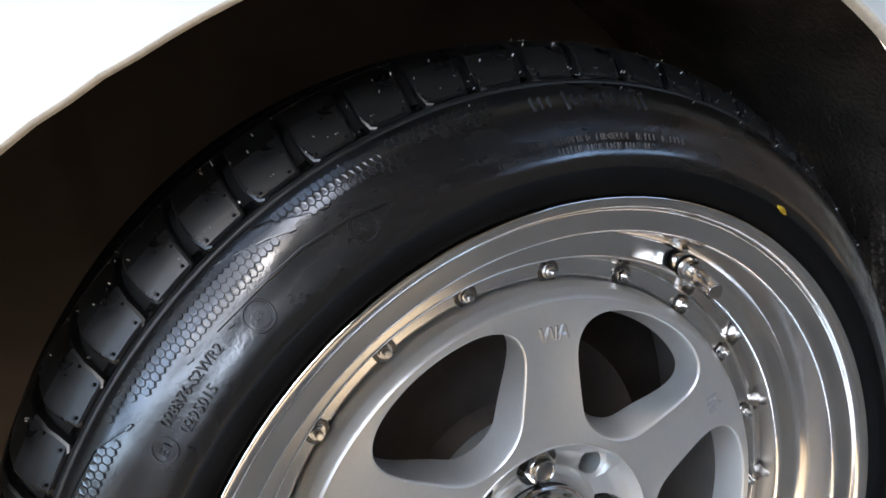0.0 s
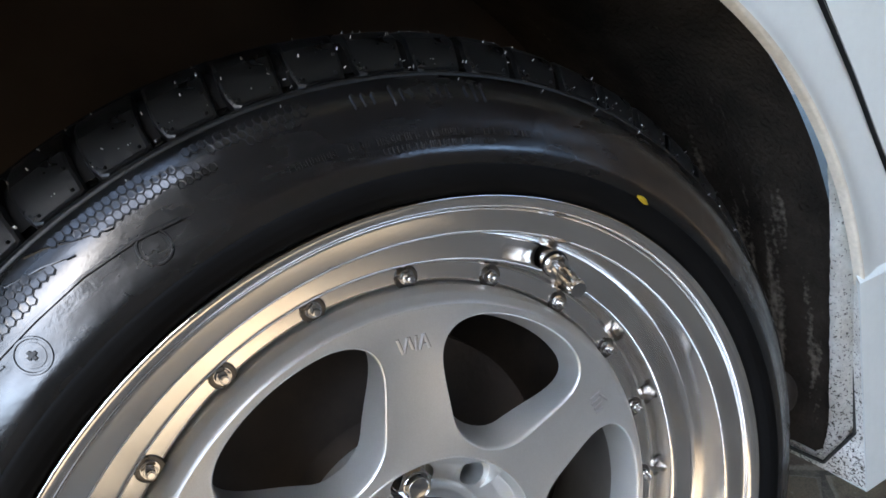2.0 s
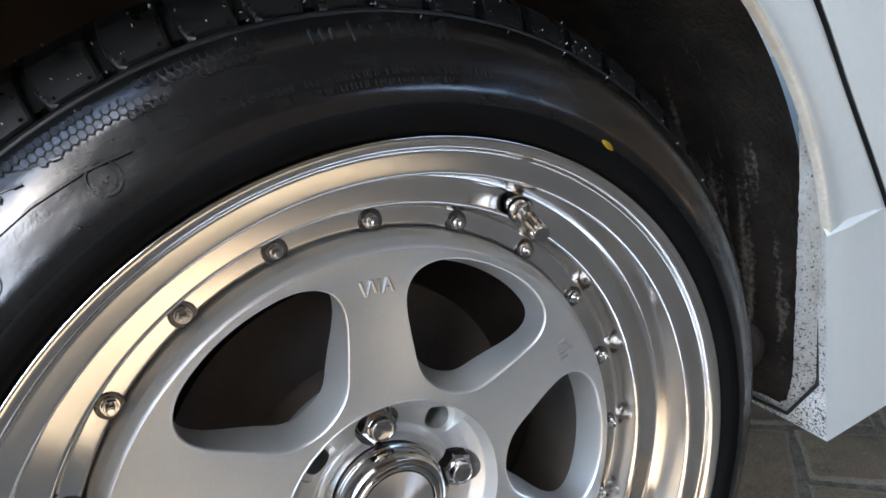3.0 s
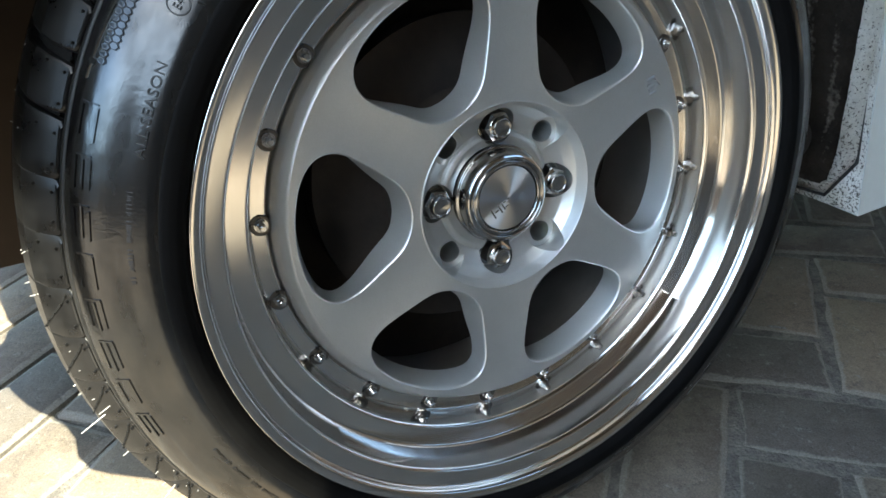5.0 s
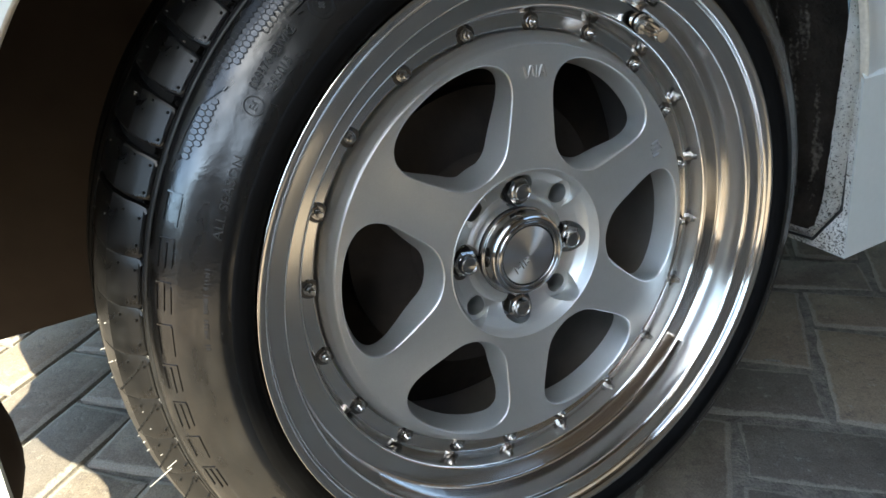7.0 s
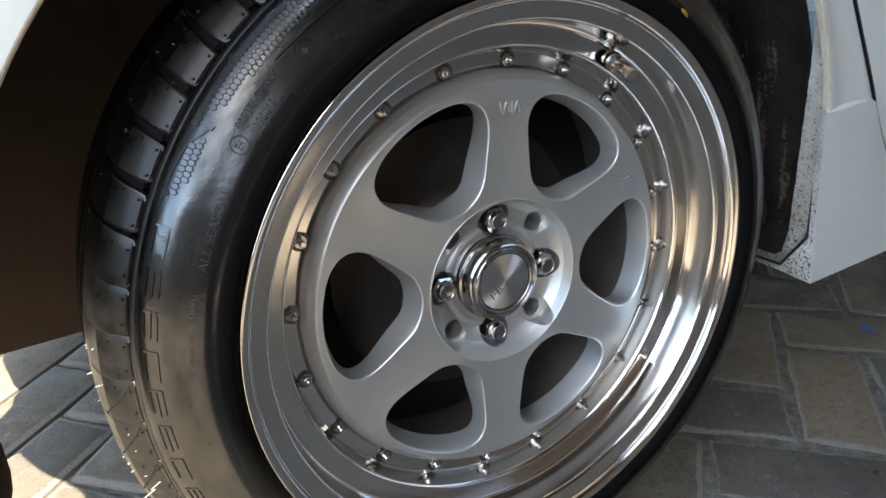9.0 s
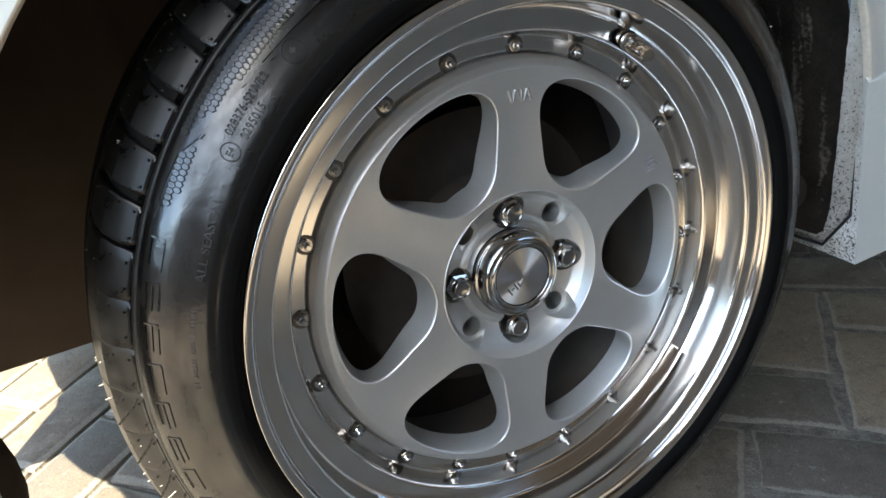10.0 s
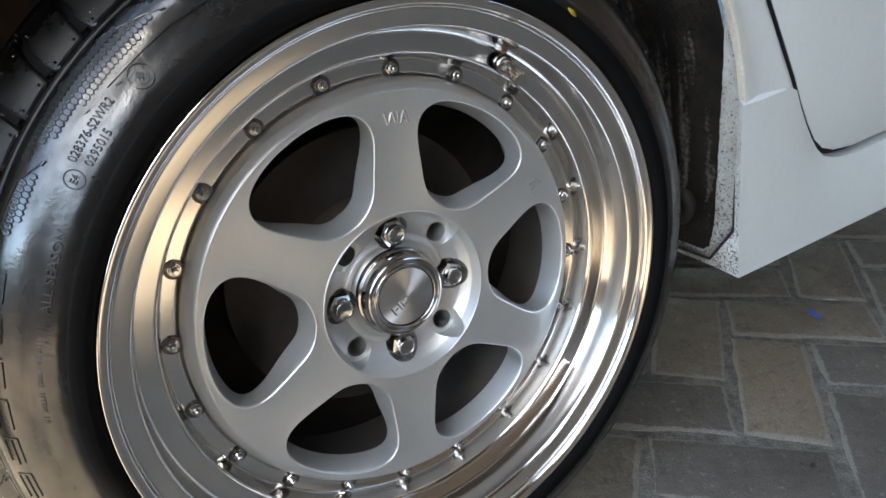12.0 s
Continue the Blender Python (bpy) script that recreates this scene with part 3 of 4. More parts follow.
FLAMES = [[(119.1, 0.2711), (120.7, 0.2741), (124.7, 0.2794), (128.6, 0.2830), (149.0, 0.2832), (145.8, 0.2808), (141.5, 0.2792), (139.3, 0.2762), (136.7, 0.2706), (131.0, 0.2688), (124.7, 0.2678)],
          [(104.5, 0.2700), (107.0, 0.2742), (110.9, 0.2784), (114.4, 0.2826), (121.8, 0.2831), (119.6, 0.2796), (115.6, 0.2714), (112.6, 0.2704), (108.2, 0.2690), (105.0, 0.2676)],
          [(140.9, 0.2708), (143.9, 0.2770), (150.4, 0.2786), (149.4, 0.2733), (146.9, 0.2720)],
          [(109.1, 0.2832), (94.2, 0.2818), (95.6, 0.2760), (96.5, 0.2710), (100.5, 0.2713), (105.3, 0.2758)]]


def honeycomb(bed=False):
    """Low six-sided studs in flame-shaped fields of the sidewall."""
    bm = bmesh.new()
    pitch = 0.0035
    for flame in FLAMES:
        for row in range(17):
            r = 0.2632 + row * pitch * 0.866
            step = math.degrees(pitch / 0.274)
            for k in range(int(70 / step)):
                a = 90 + (k + 0.5 * (row % 2)) * step
                if r > 0.2808:
                    continue
                if in_loop((a, r), flame) and bed:
                    bm.faces.new([bm.verts.new(on_side(a + math.degrees(math.cos(radians(t)) * pitch * 0.578 / r), r + math.sin(radians(t)) * pitch * 0.578, 0.0003))
                                  for t in (30, 90, 150, 210, 270, 330)])
                elif in_loop((a, r), flame):
                    top, low = [], []
                    for s in range(6):
                        c, z = math.cos(radians(60 * s + 30)), math.sin(radians(60 * s + 30))
                        top.append(bm.verts.new(on_side(a + math.degrees(c * pitch * 0.465 / r), r + z * pitch * 0.465, 0.0008)))
                        low.append(bm.verts.new(on_side(a + math.degrees(c * pitch * 0.485 / r), r + z * pitch * 0.485, -0.0002)))
                    bm.faces.new(top)
                    for s in range(6):
                        bm.faces.new((low[s], low[(s + 1) % 6], top[(s + 1) % 6], top[s]))
    bmesh.ops.recalc_face_normals(bm, faces=bm.faces[:])
    return bm


tagged(part("honeycomb_groove", honeycomb(True), LETTER_RUBBER, wheel, "dull grooves between the honeycomb studs", 0), kind="stuff")
tagged(part("honeycomb_relief", honeycomb(), RUBBER, wheel, "fine honeycomb relief on the sidewall", 0), kind="stuff")


def raised_line(bm, pts, w=0.0008, h=0.0006):
    """A raised bead along points (angle, radius) of the sidewall."""
    prev = None
    for i, (a, r) in enumerate(pts):
        a0, r0 = pts[max(i - 1, 0)]
        a1, r1 = pts[min(i + 1, len(pts) - 1)]
        t = Vector((radians(a1 - a0) * r, r1 - r0)).normalized()
        n = Vector((-t.y, t.x))
        row = []
        for s, lift in ((-1, -0.0002), (-0.5, h), (0.5, h), (1, -0.0002)):
            row.append(bm.verts.new(on_side(a + math.degrees(n.x * s * w / r), r + n.y * s * w, lift)))
        if prev:
            for j in range(3):
                bm.faces.new((prev[j], prev[j + 1], row[j + 1], row[j]))
        prev = row


def ring_pts(a, r, rad, n=20):
    return [(a + math.degrees(rad * math.cos(2 * math.pi * k / n) / r), r + rad * math.sin(2 * math.pi * k / n)) for k in range(n + 1)]


def bar(bm, a, r, la, lr, h=0.0010):
    """A raised bar, la degrees long and lr high."""
    c = [(a - la / 2, r - lr / 2), (a + la / 2, r - lr / 2), (a + la / 2, r + lr / 2), (a - la / 2, r + lr / 2)]
    top = [bm.verts.new(on_side(x, y, h)) for x, y in c]
    low = [bm.verts.new(on_side(x, y, -0.0003)) for x, y in c]
    bm.faces.new(top)
    for s in range(4):
        bm.faces.new((low[s], low[(s + 1) % 4], top[(s + 1) % 4], top[s]))


def wear_mark(a, r):
    """A round moulded badge with a small cross in its middle."""
    bm = bmesh.new()
    raised_line(bm, ring_pts(a, r, 0.0064, 28), 0.0007, 0.0007)
    hub = [bm.verts.new(on_side(*p, 0.0004)) for p in ring_pts(a, r, 0.0046, 20)[:-1]]
    foot = [bm.verts.new(on_side(*p, -0.0003)) for p in ring_pts(a, r, 0.0048, 20)[:-1]]
    bm.faces.new(hub)
    for k in range(20):
        bm.faces.new((foot[k], foot[(k + 1) % 20], hub[(k + 1) % 20], hub[k]))
    bmesh.ops.recalc_face_normals(bm, faces=bm.faces[:])
    part("moulded_ring", bm, RUBBER, wheel, "", 40)
    bm = bmesh.new()
    bar(bm, a, r, 0.80, 0.0013, 0.0013)
    bar(bm, a, r, 0.30, 0.0038, 0.0012)
    bmesh.ops.recalc_face_normals(bm, faces=bm.faces[:])
    part("moulded_cross", bm, LETTER_RUBBER, wheel, "", 40)


wear_mark(113.2, 0.2560)
wear_mark(126.1, 0.2566)
bm = bmesh.new()
raised_line(bm, ring_pts(140.7, 0.2556, 0.0050), 0.0005, 0.0006)
part("approval_ring", bm, LETTER_RUBBER, wheel, "", 60)


def flame_edges():
    bm = bmesh.new()
    raised_line(bm, [(126.2, 0.2812), (124.7, 0.2799), (120.7, 0.2747), (118.6, 0.2716)], 0.0006, 0.0005)
    raised_line(bm, [(121.2, 0.2812), (119.6, 0.2790), (117.4, 0.2745), (115.0, 0.2708)], 0.0006, 0.0005)
    raised_line(bm, [(151.4, 0.2796), (147.0, 0.2788), (143.7, 0.2778), (140.4, 0.2712)], 0.0007, 0.0008)
    raised_line(bm, [(129.5, 0.2650), (124.0, 0.2640), (119.0, 0.2636), (114.0, 0.2618), (110.0, 0.2590)], 0.0010, 0.0010)
    raised_line(bm, [(139.4, 0.2458), (139.5, 0.2490)], 0.0006, 0.0009)
    raised_line(bm, [(117.4, 0.2470), (117.6, 0.2500)], 0.0006, 0.0009)
    for a, r in ((118.6, 0.2712), (115.0, 0.2705), (140.5, 0.2708), (128.4, 0.2618), (136.9, 0.2728), (133.0, 0.2655)):
        raised_line(bm, [(a - 0.35, r - 0.0004), (a + 0.35, r + 0.0004)], 0.0006, 0.0010)
    return bm


tagged(part("moulded_line_relief", flame_edges(), RUBBER, wheel, "", 60), kind="stuff")


def letters(text, size, a_mid, r, lift=0.0010, spacing=1.0, name="moulded_lettering", stretch=1.0, material=None, parent=None, label=""):
    """Words raised from the sidewall, read clockwise with their feet towards the hub."""
    cu = bpy.data.curves.new("words", "FONT")
    cu.body, cu.size, cu.align_x, cu.space_character = text, size, "CENTER", spacing
    cu.resolution_u = 3
    ob = new("words", cu)
    me = bpy.data.meshes.new_from_object(ob.evaluated_get(bpy.context.evaluated_depsgraph_get()))
    bm = bmesh.new()
    bm.from_mesh(me)
    bpy.data.objects.remove(ob)
    bpy.data.meshes.remove(me)
    bmesh.ops.dissolve_limit(bm, angle_limit=radians(1), verts=bm.verts[:], edges=bm.edges[:])
    bmesh.ops.triangulate(bm, faces=bm.faces[:])
    out = bmesh.ops.extrude_face_region(bm, geom=bm.faces[:])
    top = {e for e in out["geom"] if isinstance(e, bmesh.types.BMVert)}
    for v in bm.verts:
        x, z = v.co.x * stretch, v.co.y
        v.co = on_side(a_mid - math.degrees(x / r), r + z, lift if v in top else -0.0003)
    bmesh.ops.recalc_face_normals(bm, faces=bm.faces[:])
    return part(name, bm, material or LETTER_RUBBER, parent or wheel, label, 30)


letters("028376-S2WR2", 0.0062, 134.6, 0.2584, spacing=0.98)
letters("0295015", 0.0062, 136.0, 0.2510, spacing=1.02)
letters("E4", 0.0052, 140.7, 0.2538)
letters("ALL SEASON", 0.0066, 152.4, 0.2497, lift=0.0008, spacing=1.05, stretch=1.25)


def bars(items):
    bm = bmesh.new()
    for it in items:
        bar(bm, *it)
    bmesh.ops.recalc_face_normals(bm, faces=bm.faces[:])
    return bm


big = []
for k in range(8):
    a = 155.5 + 5.4 * k
    for dr in (-0.0032, 0.0, 0.0032):
        if (k + int(dr * 1000)) % 3 or dr:
            big.append((a + random.uniform(-0.3, 0.3), 0.2752 + dr, 3.6 + random.uniform(-0.8, 0.3), 0.0008, 0.0007))
    big.append((a - 1.9, 0.2752, 0.18, 0.0066, 0.0007))
tagged(part("moulded_emblem", bars(big), RUBBER, wheel, "", 0), kind="stuff")


def small_print(a0, count, r, h, way=1):
    """A line of tiny unreadable moulded characters, as strokes in words of uneven length."""
    out, a, left = [], a0, random.randint(4, 9)
    for _ in range(count):
        step = 0.52 * h / 0.0026
        shape = random.randrange(4)
        out.append((a, r, 0.13, h, 0.0006))
        if shape in (0, 2):
            out.append((a + way * step * 0.55, r, 0.13, h * random.choice((0.5, 1.0)), 0.0006))
        if shape in (1, 2):
            out.append((a + way * step * 0.3, r + h * random.choice((-0.42, 0.0, 0.42)), step * 0.5, 0.0005, 0.0006))
        left -= 1
        a += way * step * (1.0 if left else 2.2)
        left = left or random.randint(4, 9)
    return out


small = small_print(162, 20, 0.2545, 0.0024) + small_print(99.5, 40, 0.2562, 0.0030, -1) + small_print(97.5, 34, 0.2516, 0.0026, -1)
small += small_print(108, 9, 0.2528, 0.0026, -1) + small_print(200, 44, 0.2535, 0.0022)
tagged(part("moulded_text_relief", bars(small), RUBBER, wheel, "", 0), kind="stuff")
tall = [(91 - 1.0 * k, 0.2745, 0.25, random.uniform(0.004, 0.0085)) for k in range(16) if k % 4 != 3]
tagged(part("moulded_size_relief", bars(tall), RUBBER, wheel, "", 0), kind="stuff")

# rubber hairs left by the mould
bm = bmesh.new()
for k in range(110):
    a = random.uniform(60, 245)
    y = random.choice((-0.029, -0.022, -0.012, 0.0, 0.01))
    r = {-0.029: 0.2868, -0.022: 0.2945, -0.012: 0.3040, 0.0: 0.3068, 0.01: 0.3075}[y]
    ln = random.choice((0.0008, 0.001, 0.0012, 0.0015, 0.002)) if a < 175 else random.choice((0.001, 0.0012, 0.0015, 0.002, 0.003, 0.008))
    p = polar(r, a, y)
    d = Vector((math.cos(radians(a)) + random.uniform(-0.4, 0.4), -0.5 + random.uniform(-0.5, 0.5), math.sin(radians(a)) + random.uniform(-0.3, 0.3))).normalized()
    if (wheel.matrix_basis @ (p + d * ln)).z > 0.004:
        tube(bm, p, p + d * ln, 0.0005, 5, 0.0003)
for k in range(26):
    a = random.uniform(186, 238)
    r, y = random.choice(((0.2890, -0.0262), (0.2960, -0.0215), (0.3040, -0.0120)))
    p = polar(r, a, y)
    d = Vector((math.cos(radians(a)) * 0.9 + random.uniform(-0.3, 0.3), -0.35 + random.uniform(-0.3, 0.3), math.sin(radians(a)) * 0.4 + random.uniform(-0.4, 0.4))).normalized()
    ln = random.choice((0.003, 0.004, 0.006, 0.010, 0.018))
    if (wheel.matrix_basis @ (p + d * ln)).z > 0.004:
        tube(bm, p, p + d * ln, 0.0005, 5, 0.0003)
tagged(part("mould_hairs", bm, HAIR, wheel, "short rubber hairs left by the mould"), kind="stuff")

# glints along the shoulder, set as pale specks on the vent nubs
bm = bmesh.new()
for k in range(28):
    for r, y, lag in ((0.2900, -0.0268, 0.75), (0.2900, -0.0268, 4.2), (0.2985, -0.0215, 2.5), (0.3035, -0.0140, 0.6), (0.2800, -0.0412, 3.0)):
        if random.random() < (0.7 if r == 0.2900 else 0.28):
            a = 26 + k * 3.6 + lag + random.uniform(-0.3, 0.3)
            p = polar(r, a, y)
            d = random.uniform(0.0002, 0.00045)
            tube(bm, p, p + polar(0.0012, a + random.uniform(-8, 8), -0.0010), d, 6, d * 0.7)
for k in range(46):
    a = random.uniform(56, 113)
    r, y = random.choice(((0.2870, -0.0288), (0.2905, -0.0266), (0.2940, -0.0246)))
    p = polar(r, a, y)
    q = polar(r + random.uniform(-0.0012, 0.0012), a + random.choice((0.12, 0.25, 0.42)), y - 0.0004)
    d = random.uniform(0.00022, 0.00040)
    tube(bm, p, q, d, 6, d * 0.7)
tagged(part("nub_glint", bm, NUB, wheel, "tiny pale specks painting the glints on the tyre's rubber nubs"), kind="stuff")

# bolts of the lip
def rim_bolt():
    bm = bmesh.new()
    tube(bm, (0, -0.0023, 0), (0, -0.0031, 0), 0.0048, 24, 0.0045)
    tube(bm, (0, -0.0030, 0), (0, -0.0058, 0), 0.0042, 6, 0.0040)
    tube(bm, (0, -0.0057, 0), (0, -0.0062, 0), 0.0035, 16, 0.0030)
    tube(bm, (0, -0.0060, 0), (0, -0.0098, 0), 0.0025, 14, 0.0023)
    tube(bm, (0, -0.0097, 0), (0, -0.0103, 0), 0.0023, 14, 0.0016)
    return bm


def bolt_recess():
    """Flat dark disc painting the shade of a rim bolt's countersunk pocket, with a thin bright edge."""
    bm = bmesh.new()
    lathe([(0.0001, -0.00225), (0.0062, -0.00225), (0.0068, -0.0026), (0.0072, -0.0024), (0.0073, -0.0018)], 28, bm=bm)
    return bm


seat = None
for k in range(20):
    m = Matrix.Translation(polar(0.1757, 82.7 - 18 * k, 0))
    if seat:
        again("bolt_seat", seat, m, wheel)
    else:
        seat = part("bolt_seat", bolt_recess(), SEAT_METAL, wheel, "dark disc painting the shade in a rim bolt's pocket", 30)
        seat.matrix_basis = m
bolt = None
for k in range(20):
    m = Matrix.Translation(polar(0.1757, 82.7 - 18 * k, 0)) @ Matrix.Rotation(radians(33 * k), 4, "Y")
    if bolt:
        again("rim_bolt", bolt, m, wheel)
    else:
        bolt = part("rim_bolt", rim_bolt(), STEEL, wheel, "small chrome rim bolt", 30)
        bolt.matrix_basis = m


# hub: pockets, nuts, empty holes, cap
def lug_nut():
    bm = bmesh.new()
    lathe([(0.0126, 0.0125), (0.0126, 0.0100), (0.0116, 0.0086), (0.0095, 0.0084)], 28, bm=bm)
    tube(bm, (0, 0.0090, 0), (0, -0.0030, 0), 0.0115, 6, 0.0114)
    tube(bm, (0, -0.0030, 0), (0, -0.0042, 0), 0.0114, 6, 0.0092)
    lathe(rounded([(0.0088, -0.0036), (0.0082, -0.0046), (0.0077, -0.0050), (0.0075, -0.0082), (0.0070, -0.0092), (0.0062, -0.0092), (0.0059, -0.0084), (0.0001, -0.0082)], 0.0005, 3), 28, bm=bm)
    return bm


def hub_dish():
    """The hollow round the hub, with seats for the nuts and spare stud holes cut into it."""
    solid = bmesh.new()
    line = rounded([(0.0712, DISC_Y + 0.0004), (0.0707, DISC_Y - 0.0005), (0.0699, DISC_Y - 0.0005), (0.0691, DISC_Y + 0.0014), (0.0660, -0.0090), (0.0595, -0.0025), (0.0470, 0.0040), (0.0455, 0.0020), (0.0425, 0.0005), (0.0405, 0.0012), (0.0360, 0.0020)], 0.0010, 3)
    lathe(line + [(0.036, 0.03), (0.0712, 0.03), (0.0712, DISC_Y + 0.0004)], 200, bm=solid)
    bmesh.ops.remove_doubles(solid, verts=solid.verts[:], dist=1e-6)
    bmesh.ops.recalc_face_normals(solid, faces=solid.faces[:])
    cut = bmesh.new()
    for k in range(4):
        c = polar(0.0500, 86.2 - 90 * k, 0)
        tube(cut, c + Vector((0, -0.04, 0)), c + Vector((0, 0.0120, 0)), 0.0142, 40)
        c = polar(0.0568, 41.2 - 90 * k, 0)
        tube(cut, c + Vector((0, -0.04, 0)), c + Vector((0, 0.0012, 0)), 0.0128, 36)
        tube(cut, c + Vector((0, 0.0011, 0)), c + Vector((0, 0.04, 0)), 0.0084, 32)
    bmesh.ops.recalc_face_normals(cut, faces=cut.faces[:])
    a = part("hub_dish", solid, SILVER, None, "", 30)
    b = part("cutter", cut, SILVER, None, "", 30)
    mod = a.modifiers.new("cut", "BOOLEAN")
    mod.operation, mod.object, mod.solver, mod.use_self = "DIFFERENCE", b, "EXACT", True
    me = bpy.data.meshes.new_from_object(a.evaluated_get(bpy.context.evaluated_depsgraph_get()))
    a.modifiers.clear()
    a.data = me
    me.set_sharp_from_angle(angle=radians(30))
    bpy.data.objects.remove(b)
    a.parent = wheel
    return a


tagged(hub_dish(), "silver hollow round the hub with stud holes")
nut = None
for k in range(4):
    m = Matrix.Translation(polar(0.0500, 86.2 - 90 * k, 0))
    if nut:
        again("lug_nut", nut, m @ Matrix.Rotation(radians(23 * k), 4, "Y"), wheel)
    else:
        nut = part("lug_nut", lug_nut(), CAP_CHROME, wheel, "chrome hexagonal wheel nut", 30)
        nut.matrix_basis = m

part("centre_cap", lathe(rounded([(0.0353, 0.012), (0.0353, -0.0020), (0.0369, -0.0030), (0.0369, -0.0048), (0.0351, -0.0058), (0.0350, -0.0108), (0.0342, -0.0136), (0.0326, -0.0160), (0.0304, -0.0172),
                                  (0.0292, -0.0168), (0.0286, -0.0156), (0.0278, -0.0166), (0.0262, -0.0170), (0.0254, -0.0164), (0.0250, -0.0138), (0.0241, -0.0138), (0.0239, -0.0157)], 0.0005, 3), 144), CAP_CHROME, wheel, "chrome centre cap with a turned face", 30)
part("cap_face", lathe([(0.0240, -0.0158), (0.02, -0.0161), (0.01, -0.0163), (0.0005, -0.0164)], 128), TURNED, wheel, "lathe-turned aluminium cap face", 30)
bm = bmesh.new()
for x, z, w, h in ((-0.016, 0.004, 0.0012, 0.008), (-0.0125, 0.004, 0.0035, 0.0012), (-0.0095, 0.004, 0.0012, 0.008), (-0.0065, 0.004, 0.0012, 0.007), (-0.0038, 0.006, 0.003, 0.001), (-0.0038, 0.002, 0.003, 0.001)):
    slab(bm, (x - w / 2, -0.0166, z - h / 2 - 0.006), (x + w / 2, -0.0161, z + h / 2 - 0.006))
bmesh.ops.rotate(bm, verts=bm.verts[:], cent=(0, 0, 0), matrix=Matrix.Rotation(radians(-28), 3, "Y"))
part("cap_emblem", bm, STEEL, wheel, "", 0)


# cast marks on two spokes, as plain strokes
def spoke_mark(strokes, a, r):
    for x, z, lean, h, w in strokes:
        bm = bmesh.new()
        p = Vector((x - lean * h / 2, DISC_Y - 0.0004, z - h / 2))
        q = Vector((x + lean * h / 2, DISC_Y - 0.0004, z + h / 2))
        tube(bm, p, q, w, 6)
        bmesh.ops.transform(bm, verts=bm.verts[:], matrix=Matrix.Rotation(radians(90 - a), 4, "Y") @ Matrix.Translation((0, 0, r)))
        part("cast_mark", bm, MARK, wheel, "bright raised cast stroke on a spoke", 30)


spoke_mark([(-0.0085, 0, -0.30, 0.0085, 0.0010), (-0.0052, 0, 0.30, 0.0085, 0.0010), (-0.0020, 0.0006, -0.30, 0.0072, 0.0010), (0.0012, 0, 0.0, 0.0085, 0.0010), (0.0044, 0, 0.34, 0.0085, 0.0010), (0.0076, 0, -0.34, 0.0085, 0.0010), (0.0060, -0.0015, 20.0, 0.0002, 0.0007)], 84.5, 0.1425)
spoke_mark([(-0.0050, 0.001, 0.1, 0.008, 0.0009), (-0.0012, 0, 0.1, 0.009, 0.0009), (0.0026, 0, 0.1, 0.009, 0.0009), (0.0, 0.005, 3.0, 0.0028, 0.0009), (0.006, -0.002, 0.2, 0.006, 0.0009)], 24.4, 0.1435)

# valve
axis0, axis1 = polar(0.1958, 57.4, -0.0220), polar(0.1830, 58.3, -0.0590)
d = (axis1 - axis0).normalized()
bm = bmesh.new()
tube(bm, axis0 - d * 0.003, axis0 + d * 0.0065, 0.0052, 20)
tube(bm, axis0 + d * 0.0084, axis0 + d * 0.0108, 0.0075, 28, 0.0068)
tube(bm, axis0 + d * 0.0106, axis0 + d * 0.0152, 0.0066, 6, 0.0064)
tube(bm, axis0 + d * 0.0150, axis0 + d * 0.0215, 0.0042, 20)
part("valve", bm, STEEL, wheel, "bright metal tyre valve with cap", 35)
bm = bmesh.new()
ridge = [(0.0053 if k % 2 else 0.0049) for k in range(36)]
rings = []
for along, f in ((0.0200, 0.96), (0.0206, 1.0), (0.0330, 1.0), (0.0372, 0.98), (0.0384, 0.86)):
    turn = d.to_track_quat("Z", "Y").to_matrix()
    rings.append([bm.verts.new(axis0 + d * along + turn @ Vector((r * f * math.cos(math.pi * k / 18), r * f * math.sin(math.pi * k / 18), 0))) for k, r in enumerate(ridge)])
for p, q in zip(rings, rings[1:]):
    for k in range(36):
        bm.faces.new((p[k], p[(k + 1) % 36], q[(k + 1) % 36], q[k]))
bm.faces.new(rings[-1])
bm.faces.new(rings[0][::-1])
part("valve_cap", bm, CAP_CHROME, wheel, "fluted metal dust cap", 25)
bm = bmesh.new()
tube(bm, axis0 + d * 0.0060, axis0 + d * 0.0086, 0.0079, 28, 0.0077)
part("valve_seal", bm, RUBBER_SMOOTH, wheel, "black rubber ring of the valve", 35)

# brake behind the spokes
part("dust_shield", lathe([(0.02, 0.095), (0.12, 0.098), (0.16, 0.112), (0.186, 0.118), (0.203, 0.116)], 96), DARK_METAL, wheel, "dark dust shield behind the brake")
part("brake_disc", lathe([(0.03, 0.05), (0.06, 0.035), (0.07, 0.055), (0.125, 0.055), (0.125, 0.075), (0.07, 0.075)], 96), DARK_METAL, wheel, "dark brake disc behind the spokes")

# ---- body panels ----
ARCH_Z, ARCH_R, SKIN = 0.306, 0.3595, -0.045


ARCH_LINE = [(-30, 0.3595), (60, 0.3595), (90, 0.3570), (112, 0.3545), (118, 0.3560), (123, 0.3590), (128, 0.3627), (134, 0.3666), (145, 0.3670), (180, 0.3660)]


